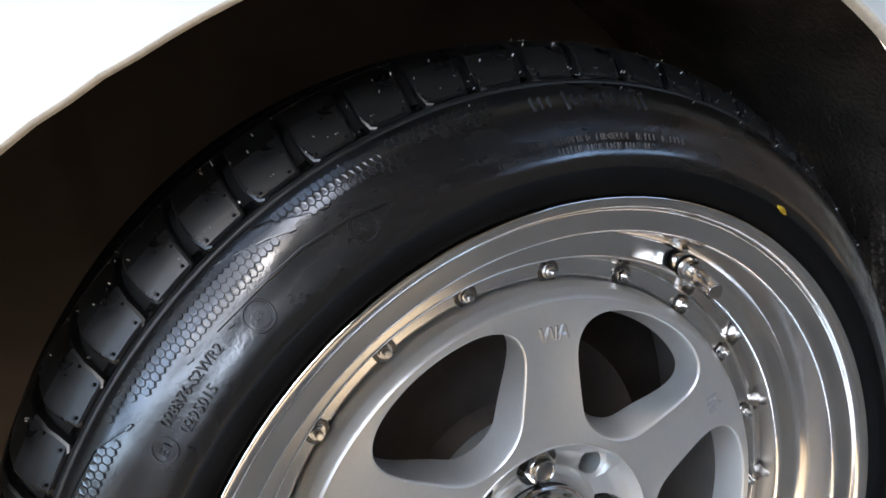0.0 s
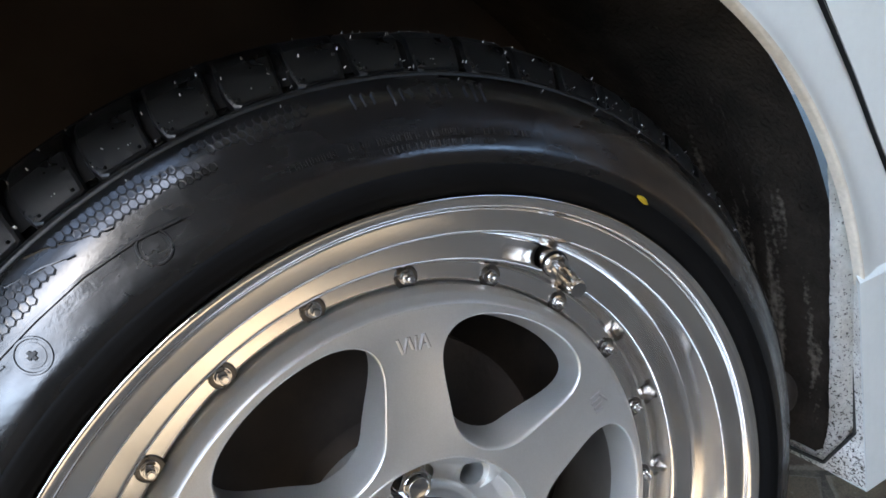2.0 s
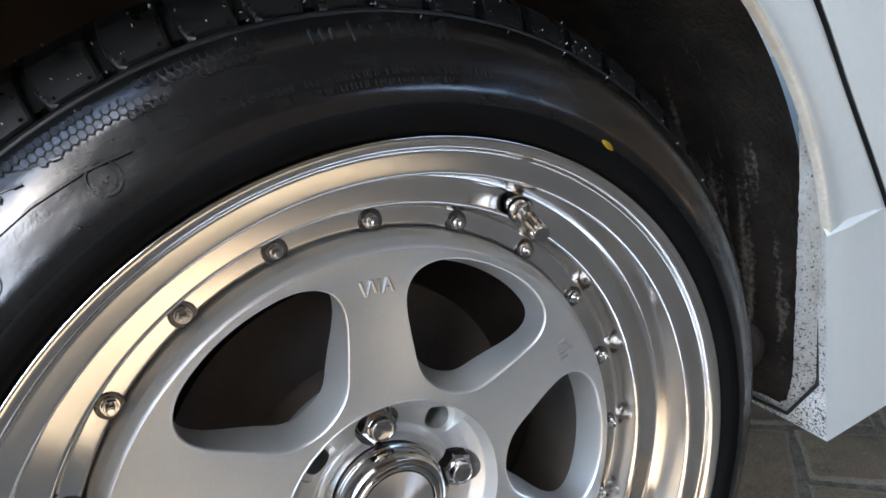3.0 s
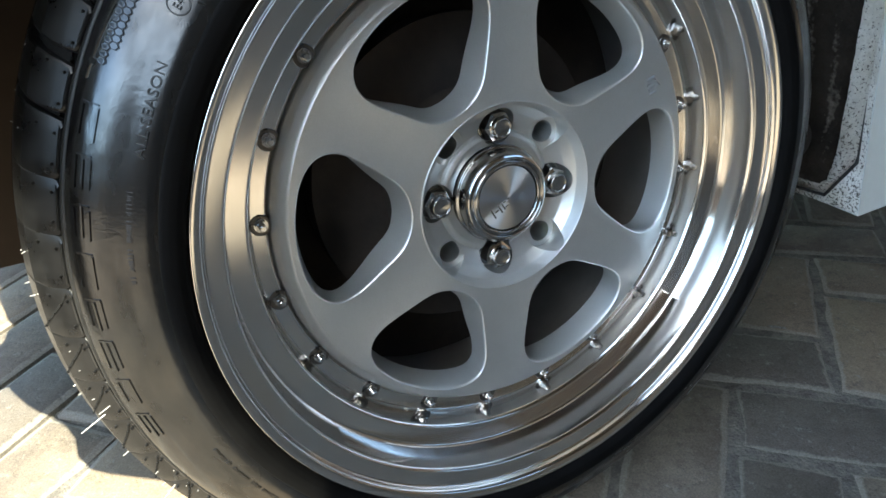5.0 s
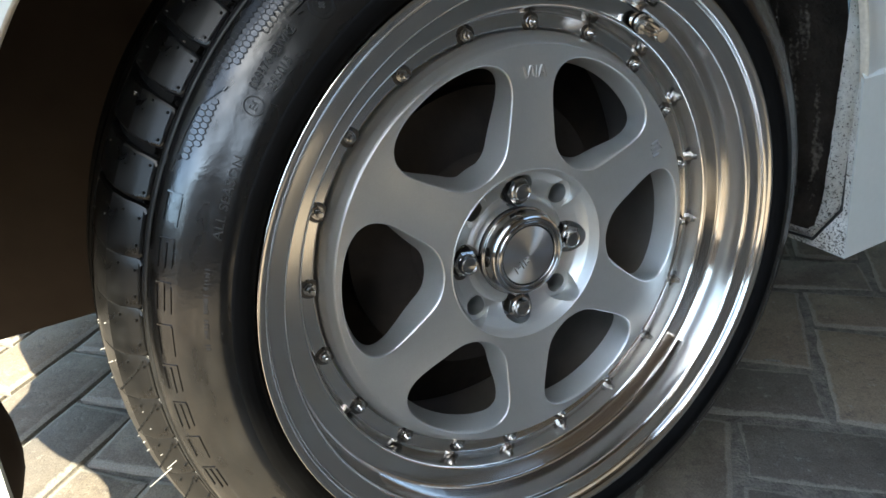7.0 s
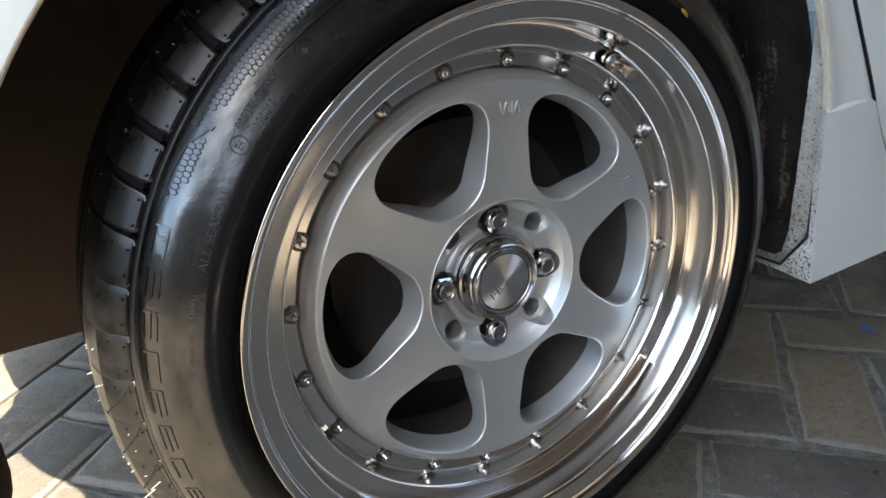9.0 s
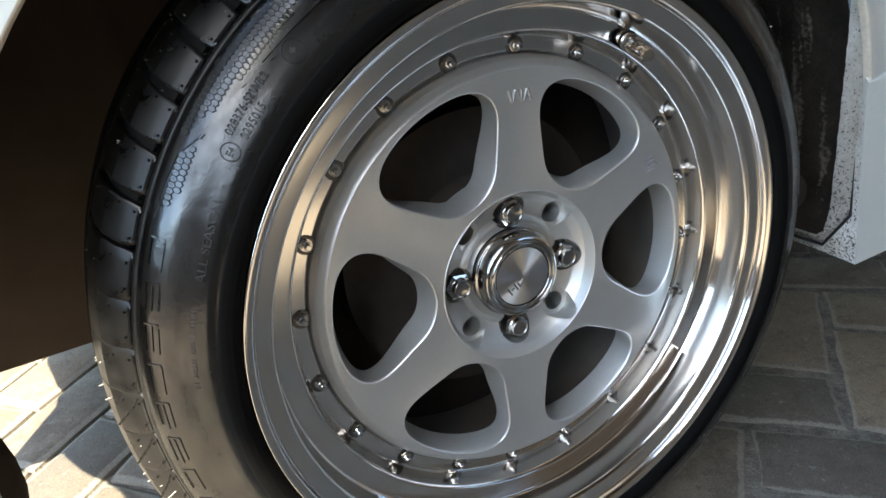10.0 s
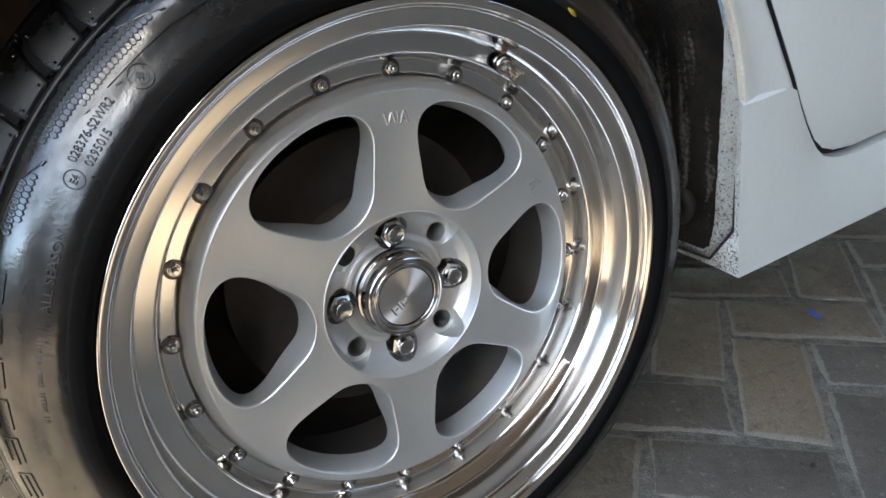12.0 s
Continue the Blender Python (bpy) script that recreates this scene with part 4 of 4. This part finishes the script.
def arch_point(a):
    """The edge of the wheel opening at angle a."""
    r = ARCH_R
    for (a0, r0), (a1, r1) in zip(ARCH_LINE, ARCH_LINE[1:]):
        if a0 <= a <= a1:
            k = (a - a0) / (a1 - a0)
            r = r0 + (r1 - r0) * k * k * (3 - 2 * k)
    return r * math.cos(radians(a)), ARCH_Z + r * math.sin(radians(a))


# door gap line, from the roof side down and to the rear, as (x, z)
GAP = [(0.16, 0.80), (0.245, 0.67), (0.31, 0.573), (0.339, 0.531), (0.37, 0.482), (0.405, 0.429), (0.429, 0.392), (0.445, 0.364), (0.462, 0.338),
       (0.479, 0.316), (0.497, 0.302), (0.520, 0.294), (0.557, 0.290), (0.62, 0.292), (0.9, 0.300), (1.5, 0.315)]


def gap_at(t, d=0.0):
    p = mix_line(GAP, t)
    q = mix_line(GAP, min(t + 0.01, 1)) - mix_line(GAP, max(t - 0.01, 0))
    n = Vector((-q.y, q.x)).normalized()
    return p + n * d


def fender():
    """Front wing: from the wheel opening up to the bonnet and back to the door."""
    bm = bmesh.new()
    n = 72

    def fn(u, v):
        a = 12 + (170 - 12) * u
        x0, z0 = arch_point(a)
        if a < 70:                        # towards the door
            k = (70 - a) / 58
            g = gap_at(0.46 * k, -0.003)
            x1, z1 = g.x, g.y
        elif a < 120:
            x1, z1 = 0.155 - (a - 70) / 50 * 0.56, 0.80
        else:
            k = (a - 120) / 50
            x1, z1 = -0.405, 0.80 - 0.42 * k
        x, z = x0 + (x1 - x0) * v, z0 + (z1 - z0) * v
        flare = 0.004 * math.exp(-((v * math.hypot(x1 - x0, z1 - z0)) / 0.02) ** 2)
        lean = 0.10 * max(0, z - 0.55) ** 1.5
        if a < 70:
            lean += 0.004 * math.exp(-((1 - v) * math.hypot(x1 - x0, z1 - z0) / 0.007) ** 2)
        bow = 0.9 * max(0, -0.372 - x) ** 1.1
        return Vector((x, SKIN - flare + lean + bow, z))

    vs = grid(bm, fn, n, 28)
    bmesh.ops.recalc_face_normals(bm, faces=bm.faces[:])
    rim = [vs[i][0].co.copy() for i in range(n + 1)]
    return bm, rim


def arch_lip(rim):
    """The rolled edge of the wheel opening."""
    bm = bmesh.new()
    prev = None
    for e in rim:
        out = Vector((e.x, 0, e.z - ARCH_Z)).normalized()
        row = [bm.verts.new(e + out * o + Vector((0, dy, 0))) for o, dy in ((0.0010, -0.0004), (-0.0002, -0.0003), (-0.0010, 0.0006), (-0.0014, 0.0024), (-0.0016, 0.0066), (0.002, 0.0066))]
        if prev:
            for j in range(5):
                bm.faces.new((prev[j], row[j], row[j + 1], prev[j + 1]))
        prev = row
    bmesh.ops.recalc_face_normals(bm, faces=bm.faces[:])
    return bm


wing_mesh, wing_rim = fender()
part("front_wing", wing_mesh, WHITE, car, "white painted front wing", 45)
part("arch_lip", arch_lip(wing_rim), LIP_DIRT, car, "rolled arch edge browned by road dirt", 60)


def arch_return():
    """Dirty edge of the wing that turns inwards behind the wheel, down to the sill."""
    inner = [(0.324, -0.036, 0.480), (0.330, -0.036, 0.440), (0.333, -0.036, 0.400), (0.3345, -0.036, 0.371), (0.338, -0.036, 0.3205), (0.341, -0.036, 0.258), (0.345, -0.030, 0.231), (0.345, -0.022, 0.2245), (0.348, 0.015, 0.2205)]
    outer = [(0.352, -0.0425, 0.480), (0.352, -0.0425, 0.440), (0.3510, -0.0425, 0.400), (0.352, -0.0422, 0.371), (0.354, -0.0425, 0.3205), (0.357, -0.0458, 0.258), (0.3572, -0.040, 0.2455), (0.3566, -0.022, 0.2135), (0.357, 0.024, 0.2100)]
    bm = bmesh.new()

    def fn(u, v):
        p, q = mix_line(inner, u), mix_line(outer, u)
        ragged = 0.0008 * math.sin(57 * u) * math.sin(131 * u) * (1 - v)
        return p.lerp(q, v) + Vector((ragged + 0.003 * (1 - v) ** 6, 0.0035 * (1 - v) ** 4 - 0.0012 * math.sin(math.pi * v), 0))

    grid(bm, fn, 64, 10)
    bmesh.ops.solidify(bm, geom=bm.faces[:], thickness=0.0012)
    return bm


part("arch_return", arch_return(), DIRTY, car, "inner arch edge speckled with road dirt and rust", 60)


def side_skirt():
    """Add-on sill skirt with a bevelled top and a dirty leading face."""
    bm = bmesh.new()

    def fn(u, v):
        # u along the car, v from the lower edge upwards
        s = u ** 2
        x_lo, x_hi = 0.3600, 0.3430
        lead = x_lo + (x_hi - x_lo) * v
        x = lead + (1.6 - lead) * s
        zt = 0.386
        if x > 0.425:
            k = 0
            for (x0, z0), (x1, z1) in zip(GAP, GAP[1:]):
                if x0 <= x <= x1:
                    k = z0 + (z1 - z0) * (x - x0) / (x1 - x0) - 0.0055
            zt = min(0.386, k or 0.29)
        z = 0.2010 + (zt - 0.2010) * v
        return Vector((x, -0.0567 + 0.0060 * v + 0.0060 * max(0.0, min(1.0, (x - 0.37) / 0.06)) * v ** 3 + 0.02 * max(0, x - 0.9) ** 2, z))

    vs = grid(bm, fn, 60, 10)
    # leading face, underside and bevelled top
    prev = None
    for j in range(11):
        c = vs[0][j].co
        z = c.z
        row = [vs[0][j], bm.verts.new(c + Vector((0.0012, 0.0016, 0))), bm.verts.new((c.x + 0.014, -0.036, z)), bm.verts.new((c.x + 0.018 if j else c.x + 0.004, 0.0145 if j < 2 else -0.03, z + 0.002))]
        if prev:
            for k in range(3):
                bm.faces.new((prev[k], prev[k + 1], row[k + 1], row[k]))
        prev = row
    low = None
    for i in range(61):
        c = vs[i][0].co
        row = [vs[i][0], bm.verts.new((c.x + 0.0005, 0.0145, c.z + 0.001))]
        if low:
            bm.faces.new((low[0], row[0], row[1], low[1]))
        low = row
    hi = None
    for i in range(61):
        c = vs[i][10].co
        k = max(0.0, 1 - i / 6) * 0.014
        h = 1.0 if c.x < 0.42 else 0.0
        row = [vs[i][10], bm.verts.new(c + Vector((k * 0.3, 0.005, 0.0035 * h))), bm.verts.new(c + Vector((k, 0.016, 0.0045 * h)))]
        if hi:
            for k in range(2):
                bm.faces.new((hi[k], hi[k + 1], row[k + 1], row[k]))
        hi = row
    bmesh.ops.recalc_face_normals(bm, faces=bm.faces[:])
    return bm


skirt = part("side_skirt", side_skirt(), WHITE, car, "white add-on side skirt", 40)
bm = bmesh.new()
FRONT = [(0.3445, -0.0492, 0.386), (0.3475, -0.0502, 0.351), (0.3512, -0.0516, 0.311), (0.3567, -0.0537, 0.251), (0.3611, -0.0552, 0.2016), (0.3590, 0.028, 0.2012)]
SEAM = [(0.3524, -0.0408, 0.3865), (0.3530, -0.0412, 0.351), (0.3550, -0.0422, 0.311), (0.3577, -0.0456, 0.252), (0.3574, -0.0215, 0.2108), (0.3574, 0.026, 0.2075)]
grid(bm, lambda u, v: mix_line(FRONT, u).lerp(mix_line(SEAM, u), v), 40, 6)
part("skirt_leading_face", bm, DIRTY, car, "leading face of the skirt speckled with dirt", 60)
bm = bmesh.new()
for k, (p, q) in enumerate(zip(SEAM, SEAM[1:])):
    tube(bm, Vector(p) - Vector((0.0006, 0, 0)), Vector(q) - Vector((0.0006, 0, 0)), 0.0005 if k < 2 else 0.0008 if k == 2 else 0.0016, 8, 0.0005 if k < 2 else 0.0016)
part("skirt_seam", bm, BLACK_PLASTIC, car, "dark seam between arch edge and skirt", 60)


def door():
    bm = bmesh.new()

    def fn(u, v):
        g = gap_at(u, 0.0025)
        x1 = 0.55 + 1.0 * u
        z1 = 0.80
        k = v
        x, z = g.x + (x1 - g.x) * k, g.y + (z1 - g.y) * k
        edge = 0.002 * math.exp(-(k * 0.35 / 0.003) ** 2)
        return Vector((x, -0.0425 + edge + 0.10 * max(0, z - 0.55) ** 1.5 - 0.006 * min(1, k * 4), z))

    grid(bm, fn, 90, 24)
    bmesh.ops.recalc_face_normals(bm, faces=bm.faces[:])
    return bm


part("front_door", door(), WHITE, car, "white front door", 45)
bm = bmesh.new()
grid(bm, lambda u, v: Vector((gap_at(u, -0.010 + 0.0127 * min(1, v * 2)).x, -0.0300 - 0.0110 * max(0, v * 2 - 1), gap_at(u, -0.010 + 0.0127 * min(1, v * 2)).y)), 90, 4)
part("door_seal", bm, BLACK_PLASTIC, car, "black rubber in the door gap", 60)


def bumper_edge(z):
    return -0.3738 + (z - 0.255) * 0.080


NOSE = [(-0.3738, -0.048), (-0.394, -0.036), (-0.456, 0.014), (-0.476, 0.034), (-0.484, 0.058), (-0.485, 0.088), (-0.493, 0.115), (-0.513, 0.146), (-0.534, 0.181), (-0.552, 0.222), (-0.566, 0.272), (-0.565, 0.328),
        (-0.558, 0.388), (-0.574, 0.472), (-0.581, 0.575), (-0.595, 0.85), (-0.565, 1.4), (-0.5, 1.63), (-0.37, 1.69)]
SEG = 1 / (len(NOSE) - 1)


def bumper():
    """Front bumper: side, corner and nose, with the flange of the wheel opening."""
    bm = bmesh.new()

    def fn(u, v):
        p = mix_line(NOSE, u)
        low = 0.2545
        z = low + (0.373 - low) * v
        x = p.x
        if u < SEG:
            x += (bumper_edge(z) + 0.3738) * (1 - u / SEG)
        if v == 0 and u == 0:
            z += 0.003
        return Vector((x, p.y + 0.003 * v, z))

    vs = grid(bm, fn, 144, 16)
    prev = None
    for j in range(17):
        c = vs[0][j].co
        row = [vs[0][j], bm.verts.new(c + Vector((0.0010, 0.0015, 0))), bm.verts.new(c + Vector((0.0015, 0.004, 0)))]
        if prev:
            for k in range(2):
                bm.faces.new((prev[k], prev[k + 1], row[k + 1], row[k]))
        prev = row
    low = None
    for i in range(145):
        c = vs[i][0].co
        cen = Vector((-0.2, 0.8, c.z))
        row = [vs[i][0], bm.verts.new(c + (cen - c).normalized() * 0.012 + Vector((0, 0, 0.003)))]
        if low:
            bm.faces.new((low[0], row[0], row[1], low[1]))
        low = row
    bmesh.ops.recalc_face_normals(bm, faces=bm.faces[:])
    return bm


part("front_bumper", bumper(), WHITE, car, "white front bumper with its edge at the wheel opening", 40)
bm = bmesh.new()
grid(bm, lambda u, v: Vector((mix_line(NOSE, 0.06 + 0.88 * u).x + 0.05 * v * v, mix_line(NOSE, 0.06 + 0.88 * u).y + 0.004, 0.371 + 0.35 * v)), 72, 8)
part("nose_panel", bm, WHITE, car, "white upper part of the car's nose", 60)
# dark inner flange of the bumper's edge, bulging towards the tyre
bm = bmesh.new()


INNER_EDGE = [(-0.3750, -0.0360, 0.2535), (-0.3695, -0.0260, 0.2625), (-0.3655, -0.0180, 0.2720), (-0.3640, -0.0120, 0.2815), (-0.3630, -0.0120, 0.3020), (-0.3655, -0.0120, 0.3260), (-0.3620, -0.0120, 0.3540), (-0.3600, -0.0120, 0.3850)]


def flange_point(u, v):
    inner = mix_line(INNER_EDGE, u)
    z = 0.2552 + 0.125 * u
    outer = Vector((bumper_edge(z) + 0.0012, -0.0445, z))
    p = outer.lerp(inner, v)
    return p + Vector((0.0025 * math.sin(math.pi * v) * math.sin(math.pi * min(1, u * 1.5)), 0, 0))


grid(bm, flange_point, 28, 10)
bmesh.ops.solidify(bm, geom=bm.faces[:], thickness=-0.002)
part("bumper_flange", bm, INNER, car, "dark plastic flange inside the bumper edge", 60)


def liner():
    """Wheel-arch liner: a curved felt shell with an inner wall."""
    bm = bmesh.new()

    def fn(u, v):
        a = -15 + 182 * u
        y = -0.020 + 0.30 * v
        r = 0.374 + 0.004 * math.sin(v * 26) * math.exp(-((a - 10) / 30) ** 2) + 0.03 * max(0, v - 0.5)
        if a > 150:
            r += 0.0
        return Vector((r * math.cos(radians(a)), y, ARCH_Z + 0.004 + r * math.sin(radians(a))))

    grid(bm, fn, 90, 26)
    return bm


part("arch_liner", liner(), FELT, car, "dark felt wheel-arch liner with dried mud", 60)
bm = lathe(rounded([(0.022, 0.014), (0.0205, 0.004), (0.017, 0.0), (0.0100, -0.0010), (0.0090, 0.0015), (0.0030, 0.0020), (0.0005, 0.0018)], 0.0015, 3), 40)
boss = part("liner_boss", bm, DARK_METAL, car, "round black plastic boss at the foot of the liner", 50)
boss.matrix_basis = Matrix.Translation((0.360, 0.027, 0.252)) @ Matrix.Rotation(radians(-78), 4, "Z") @ Matrix.Diagonal((0.75, 1, 1, 1))
bm = bmesh.new()
grid(bm, lambda u, v: Vector((-0.62 + 1.02 * u, 0.252 + 0.012 * math.sin(u * 9) * v, 0.226 + 0.5 * v)), 20, 10)
bmesh.ops.solidify(bm, geom=bm.faces[:], thickness=0.003)
part("inner_wing", bm, INNER, car, "smooth dark inner wing panel", 60)

# floor, bonnet and cabin close the car above and behind
bm = bmesh.new()
slab(bm, (0.375, 0.015, 0.215), (1.58, 1.63, 0.28))
slab(bm, (-0.40, 0.315, 0.235), (0.38, 1.33, 0.40))
part("underbody", bm, BLACK_PLASTIC, car, "dark underbody", 0)
bm = bmesh.new()
grid(bm, lambda u, v: Vector((-0.57 + 1.67 * u, -0.01 + 1.66 * v, 0.80 + 0.10 * math.sin(math.pi * v) + 0.12 * u - (0.18 * (1 - u * 5) ** 2 if u < 0.2 else 0))), 24, 12)
part("bonnet", bm, WHITE, car, "white bonnet", 60)

# ---- leaf on the tyre ----
bm = bmesh.new()
c = wheel.matrix_basis @ on_side(54.5, 0.2407, 0.0022)
for i in range(9):
    t = i / 8
    w = 0.0026 * math.sin(math.pi * min(1, t * 0.96 + 0.04)) ** 0.8
    bm.verts.new((-0.0085 + 0.017 * t, -0.0008 * math.sin(math.pi * t), w))
    bm.verts.new((-0.0085 + 0.017 * t, -0.0004 - 0.0016 * math.sin(math.pi * t), 0))
    bm.verts.new((-0.0085 + 0.017 * t, -0.0008 * math.sin(math.pi * t), -w))
bm.verts.ensure_lookup_table()
for i in range(8):
    for k in (0, 1):
        bm.faces.new([bm.verts[j] for j in (3 * i + k, 3 * i + k + 1, 3 * i + 4 + k, 3 * i + 3 + k)])
bmesh.ops.solidify(bm, geom=bm.faces[:], thickness=0.0004)
leaf = part("leaf", bm, LEAF, None, "small yellow fallen leaf caught on the black tyre", 60)
leaf.matrix_basis = Matrix.Translation(c) @ Matrix.Rotation(radians(44), 4, "Y") @ Matrix.Diagonal((0.62, 1, 0.62, 1))
tagged(leaf, category="leaf")

# ---- paving: herringbone of concrete pavers at half a right angle to the car ----
UNIT = 0.1036
LAY_0, LAY_U, LAY_V = Vector((-0.0170, -0.0098, 0)), Vector((0.0769, 0.0704, 0)), Vector((-0.0754, 0.0706, 0))   # the courses are not quite square
pavement = tagged(new("pavement"), "grey-brown concrete pavers laid in herringbone", "paving", kind="structure")


def paver_mesh(seed):
    rnd = random.Random(seed)
    bm = bmesh.new()
    w, l, g, ch = UNIT, 2 * UNIT, 0.0034, 0.0072
    round_it = [(k / 5, 0) for k in range(5)] + [(1, k / 3) for k in range(3)] + [(1 - k / 5, 1) for k in range(5)] + [(0, 1 - k / 3) for k in range(3)]

    def ring(inset, z, jit):
        pts = []
        for u, v in round_it:
            x, y = inset + u * (l - 2 * inset), inset + v * (w - 2 * inset)
            x += (1 - 2 * u) * rnd.uniform(0, jit) if u in (0, 1) else 0
            y += (1 - 2 * v) * rnd.uniform(0, jit) if v in (0, 1) else 0
            pts.append(bm.verts.new((x, y, z + rnd.uniform(-jit, jit) * 0.3)))
        return pts

    a, b, c = ring(g, -0.03, 0), ring(g, -0.0040, 0.0014), ring(g + ch, -0.0004, 0.0022)
    n = len(round_it)
    for p, q in ((a, b), (b, c)):
        for k in range(n):
            bm.faces.new((p[k], p[(k + 1) % n], q[(k + 1) % n], q[k]))
    bm.faces.new(c)
    bmesh.ops.recalc_face_normals(bm, faces=bm.faces[:])
    return bm


bm = bmesh.new()


def bed(u, v):
    """Joint sand, washed out deeper here and there and under the nose of the car."""
    x, y = -0.95 + 2.4 * u, -1.10 + 2.15 * v
    hollow = 0.5 + 0.5 * math.sin(17 * x + 5 * math.sin(9 * y)) * math.sin(21 * y + 4 * math.sin(13 * x))
    under = max(0.0, min(1.0, (y - 0.20) / 0.10)) * max(0.0, min(1.0, (-0.20 - x) / 0.1))
    return Vector((x, y, -0.0026 - 0.0026 * hollow - 0.006 * under))


grid(bm, bed, 160, 140)
tagged(part("joint_bed", bm, JOINT, pavement, "pale sand filling the joints", 0), kind="stuff")

kinds = []
rnd = random.Random(5)
for i in range(-20, 20):
    for j in range(-20, 20):
        k = (i - j) % 4
        if k not in (2, 1):
            continue
        centre = LAY_0 + LAY_U * (i + (1 if k == 2 else 0.5)) + LAY_V * (j + (0.5 if k == 2 else 1))
        if not (-0.85 < centre.x < 1.35 and -1.05 < centre.y < 0.95):
            continue
        along = LAY_U if k == 2 else LAY_V
        m = Matrix.Translation(centre + Vector((0, 0, rnd.uniform(-0.0016, 0.0)))) @ Matrix.Rotation(math.atan2(along.y, along.x) + radians(rnd.uniform(-0.5, 0.5)), 4, "Z") @ Matrix.Translation((-UNIT, -UNIT / 2, 0))
        if len(kinds) < 6:
            ob = part("paver", paver_mesh(len(kinds)), PAVER, pavement, "", 30)
            ob.matrix_basis = m
            kinds.append(ob)
        else:
            again("paver", rnd.choice(kinds), m, pavement)


def blot(name, material, label, x, y, sx, sy, turn, seed):
    """A ragged thin splash or scrape on the paving."""
    rn = random.Random(seed)
    bm = bmesh.new()
    vs = [bm.verts.new((sx * math.cos(2 * math.pi * k / 14) * rn.uniform(0.7, 1.1), sy * math.sin(2 * math.pi * k / 14) * rn.uniform(0.7, 1.1), 0)) for k in range(14)]
    bm.faces.new(vs)
    bmesh.ops.triangulate(bm, faces=bm.faces[:])
    ob = part(name, bm, material, pavement, label, 0)
    ob.matrix_basis = pose(x, y, 0.0012, 0, 0, turn)


blot("paint_spot", BLUE, "blue paint spot on a paver", 0.650, 0.0175, 0.006, 0.016, -15, 1)
blot("paint_spot", BLUE, "blue paint spot on a paver", -0.267, 0.117, 0.006, 0.005, 0, 2)
blot("paint_spot", BLUE, "blue paint spot on a paver", -0.276, 0.065, 0.007, 0.004, 0, 3)
blot("chalk_streak", CHALK, "thin white streak along a joint", 0.702, 0.027, 0.012, 0.0014, -45, 4)
blot("scrape", SCRAPE, "pale scraped edge of a paver", 0.408, 0.034, 0.012, 0.0035, -47, 5)
blot("dark_stain", STAIN, "small dark pit in a paver", 0.388, -0.154, 0.0055, 0.0030, 20, 6)
blot("dark_stain", STAIN, "small dark pit in a paver", 0.381, -0.146, 0.0022, 0.0016, 50, 7)
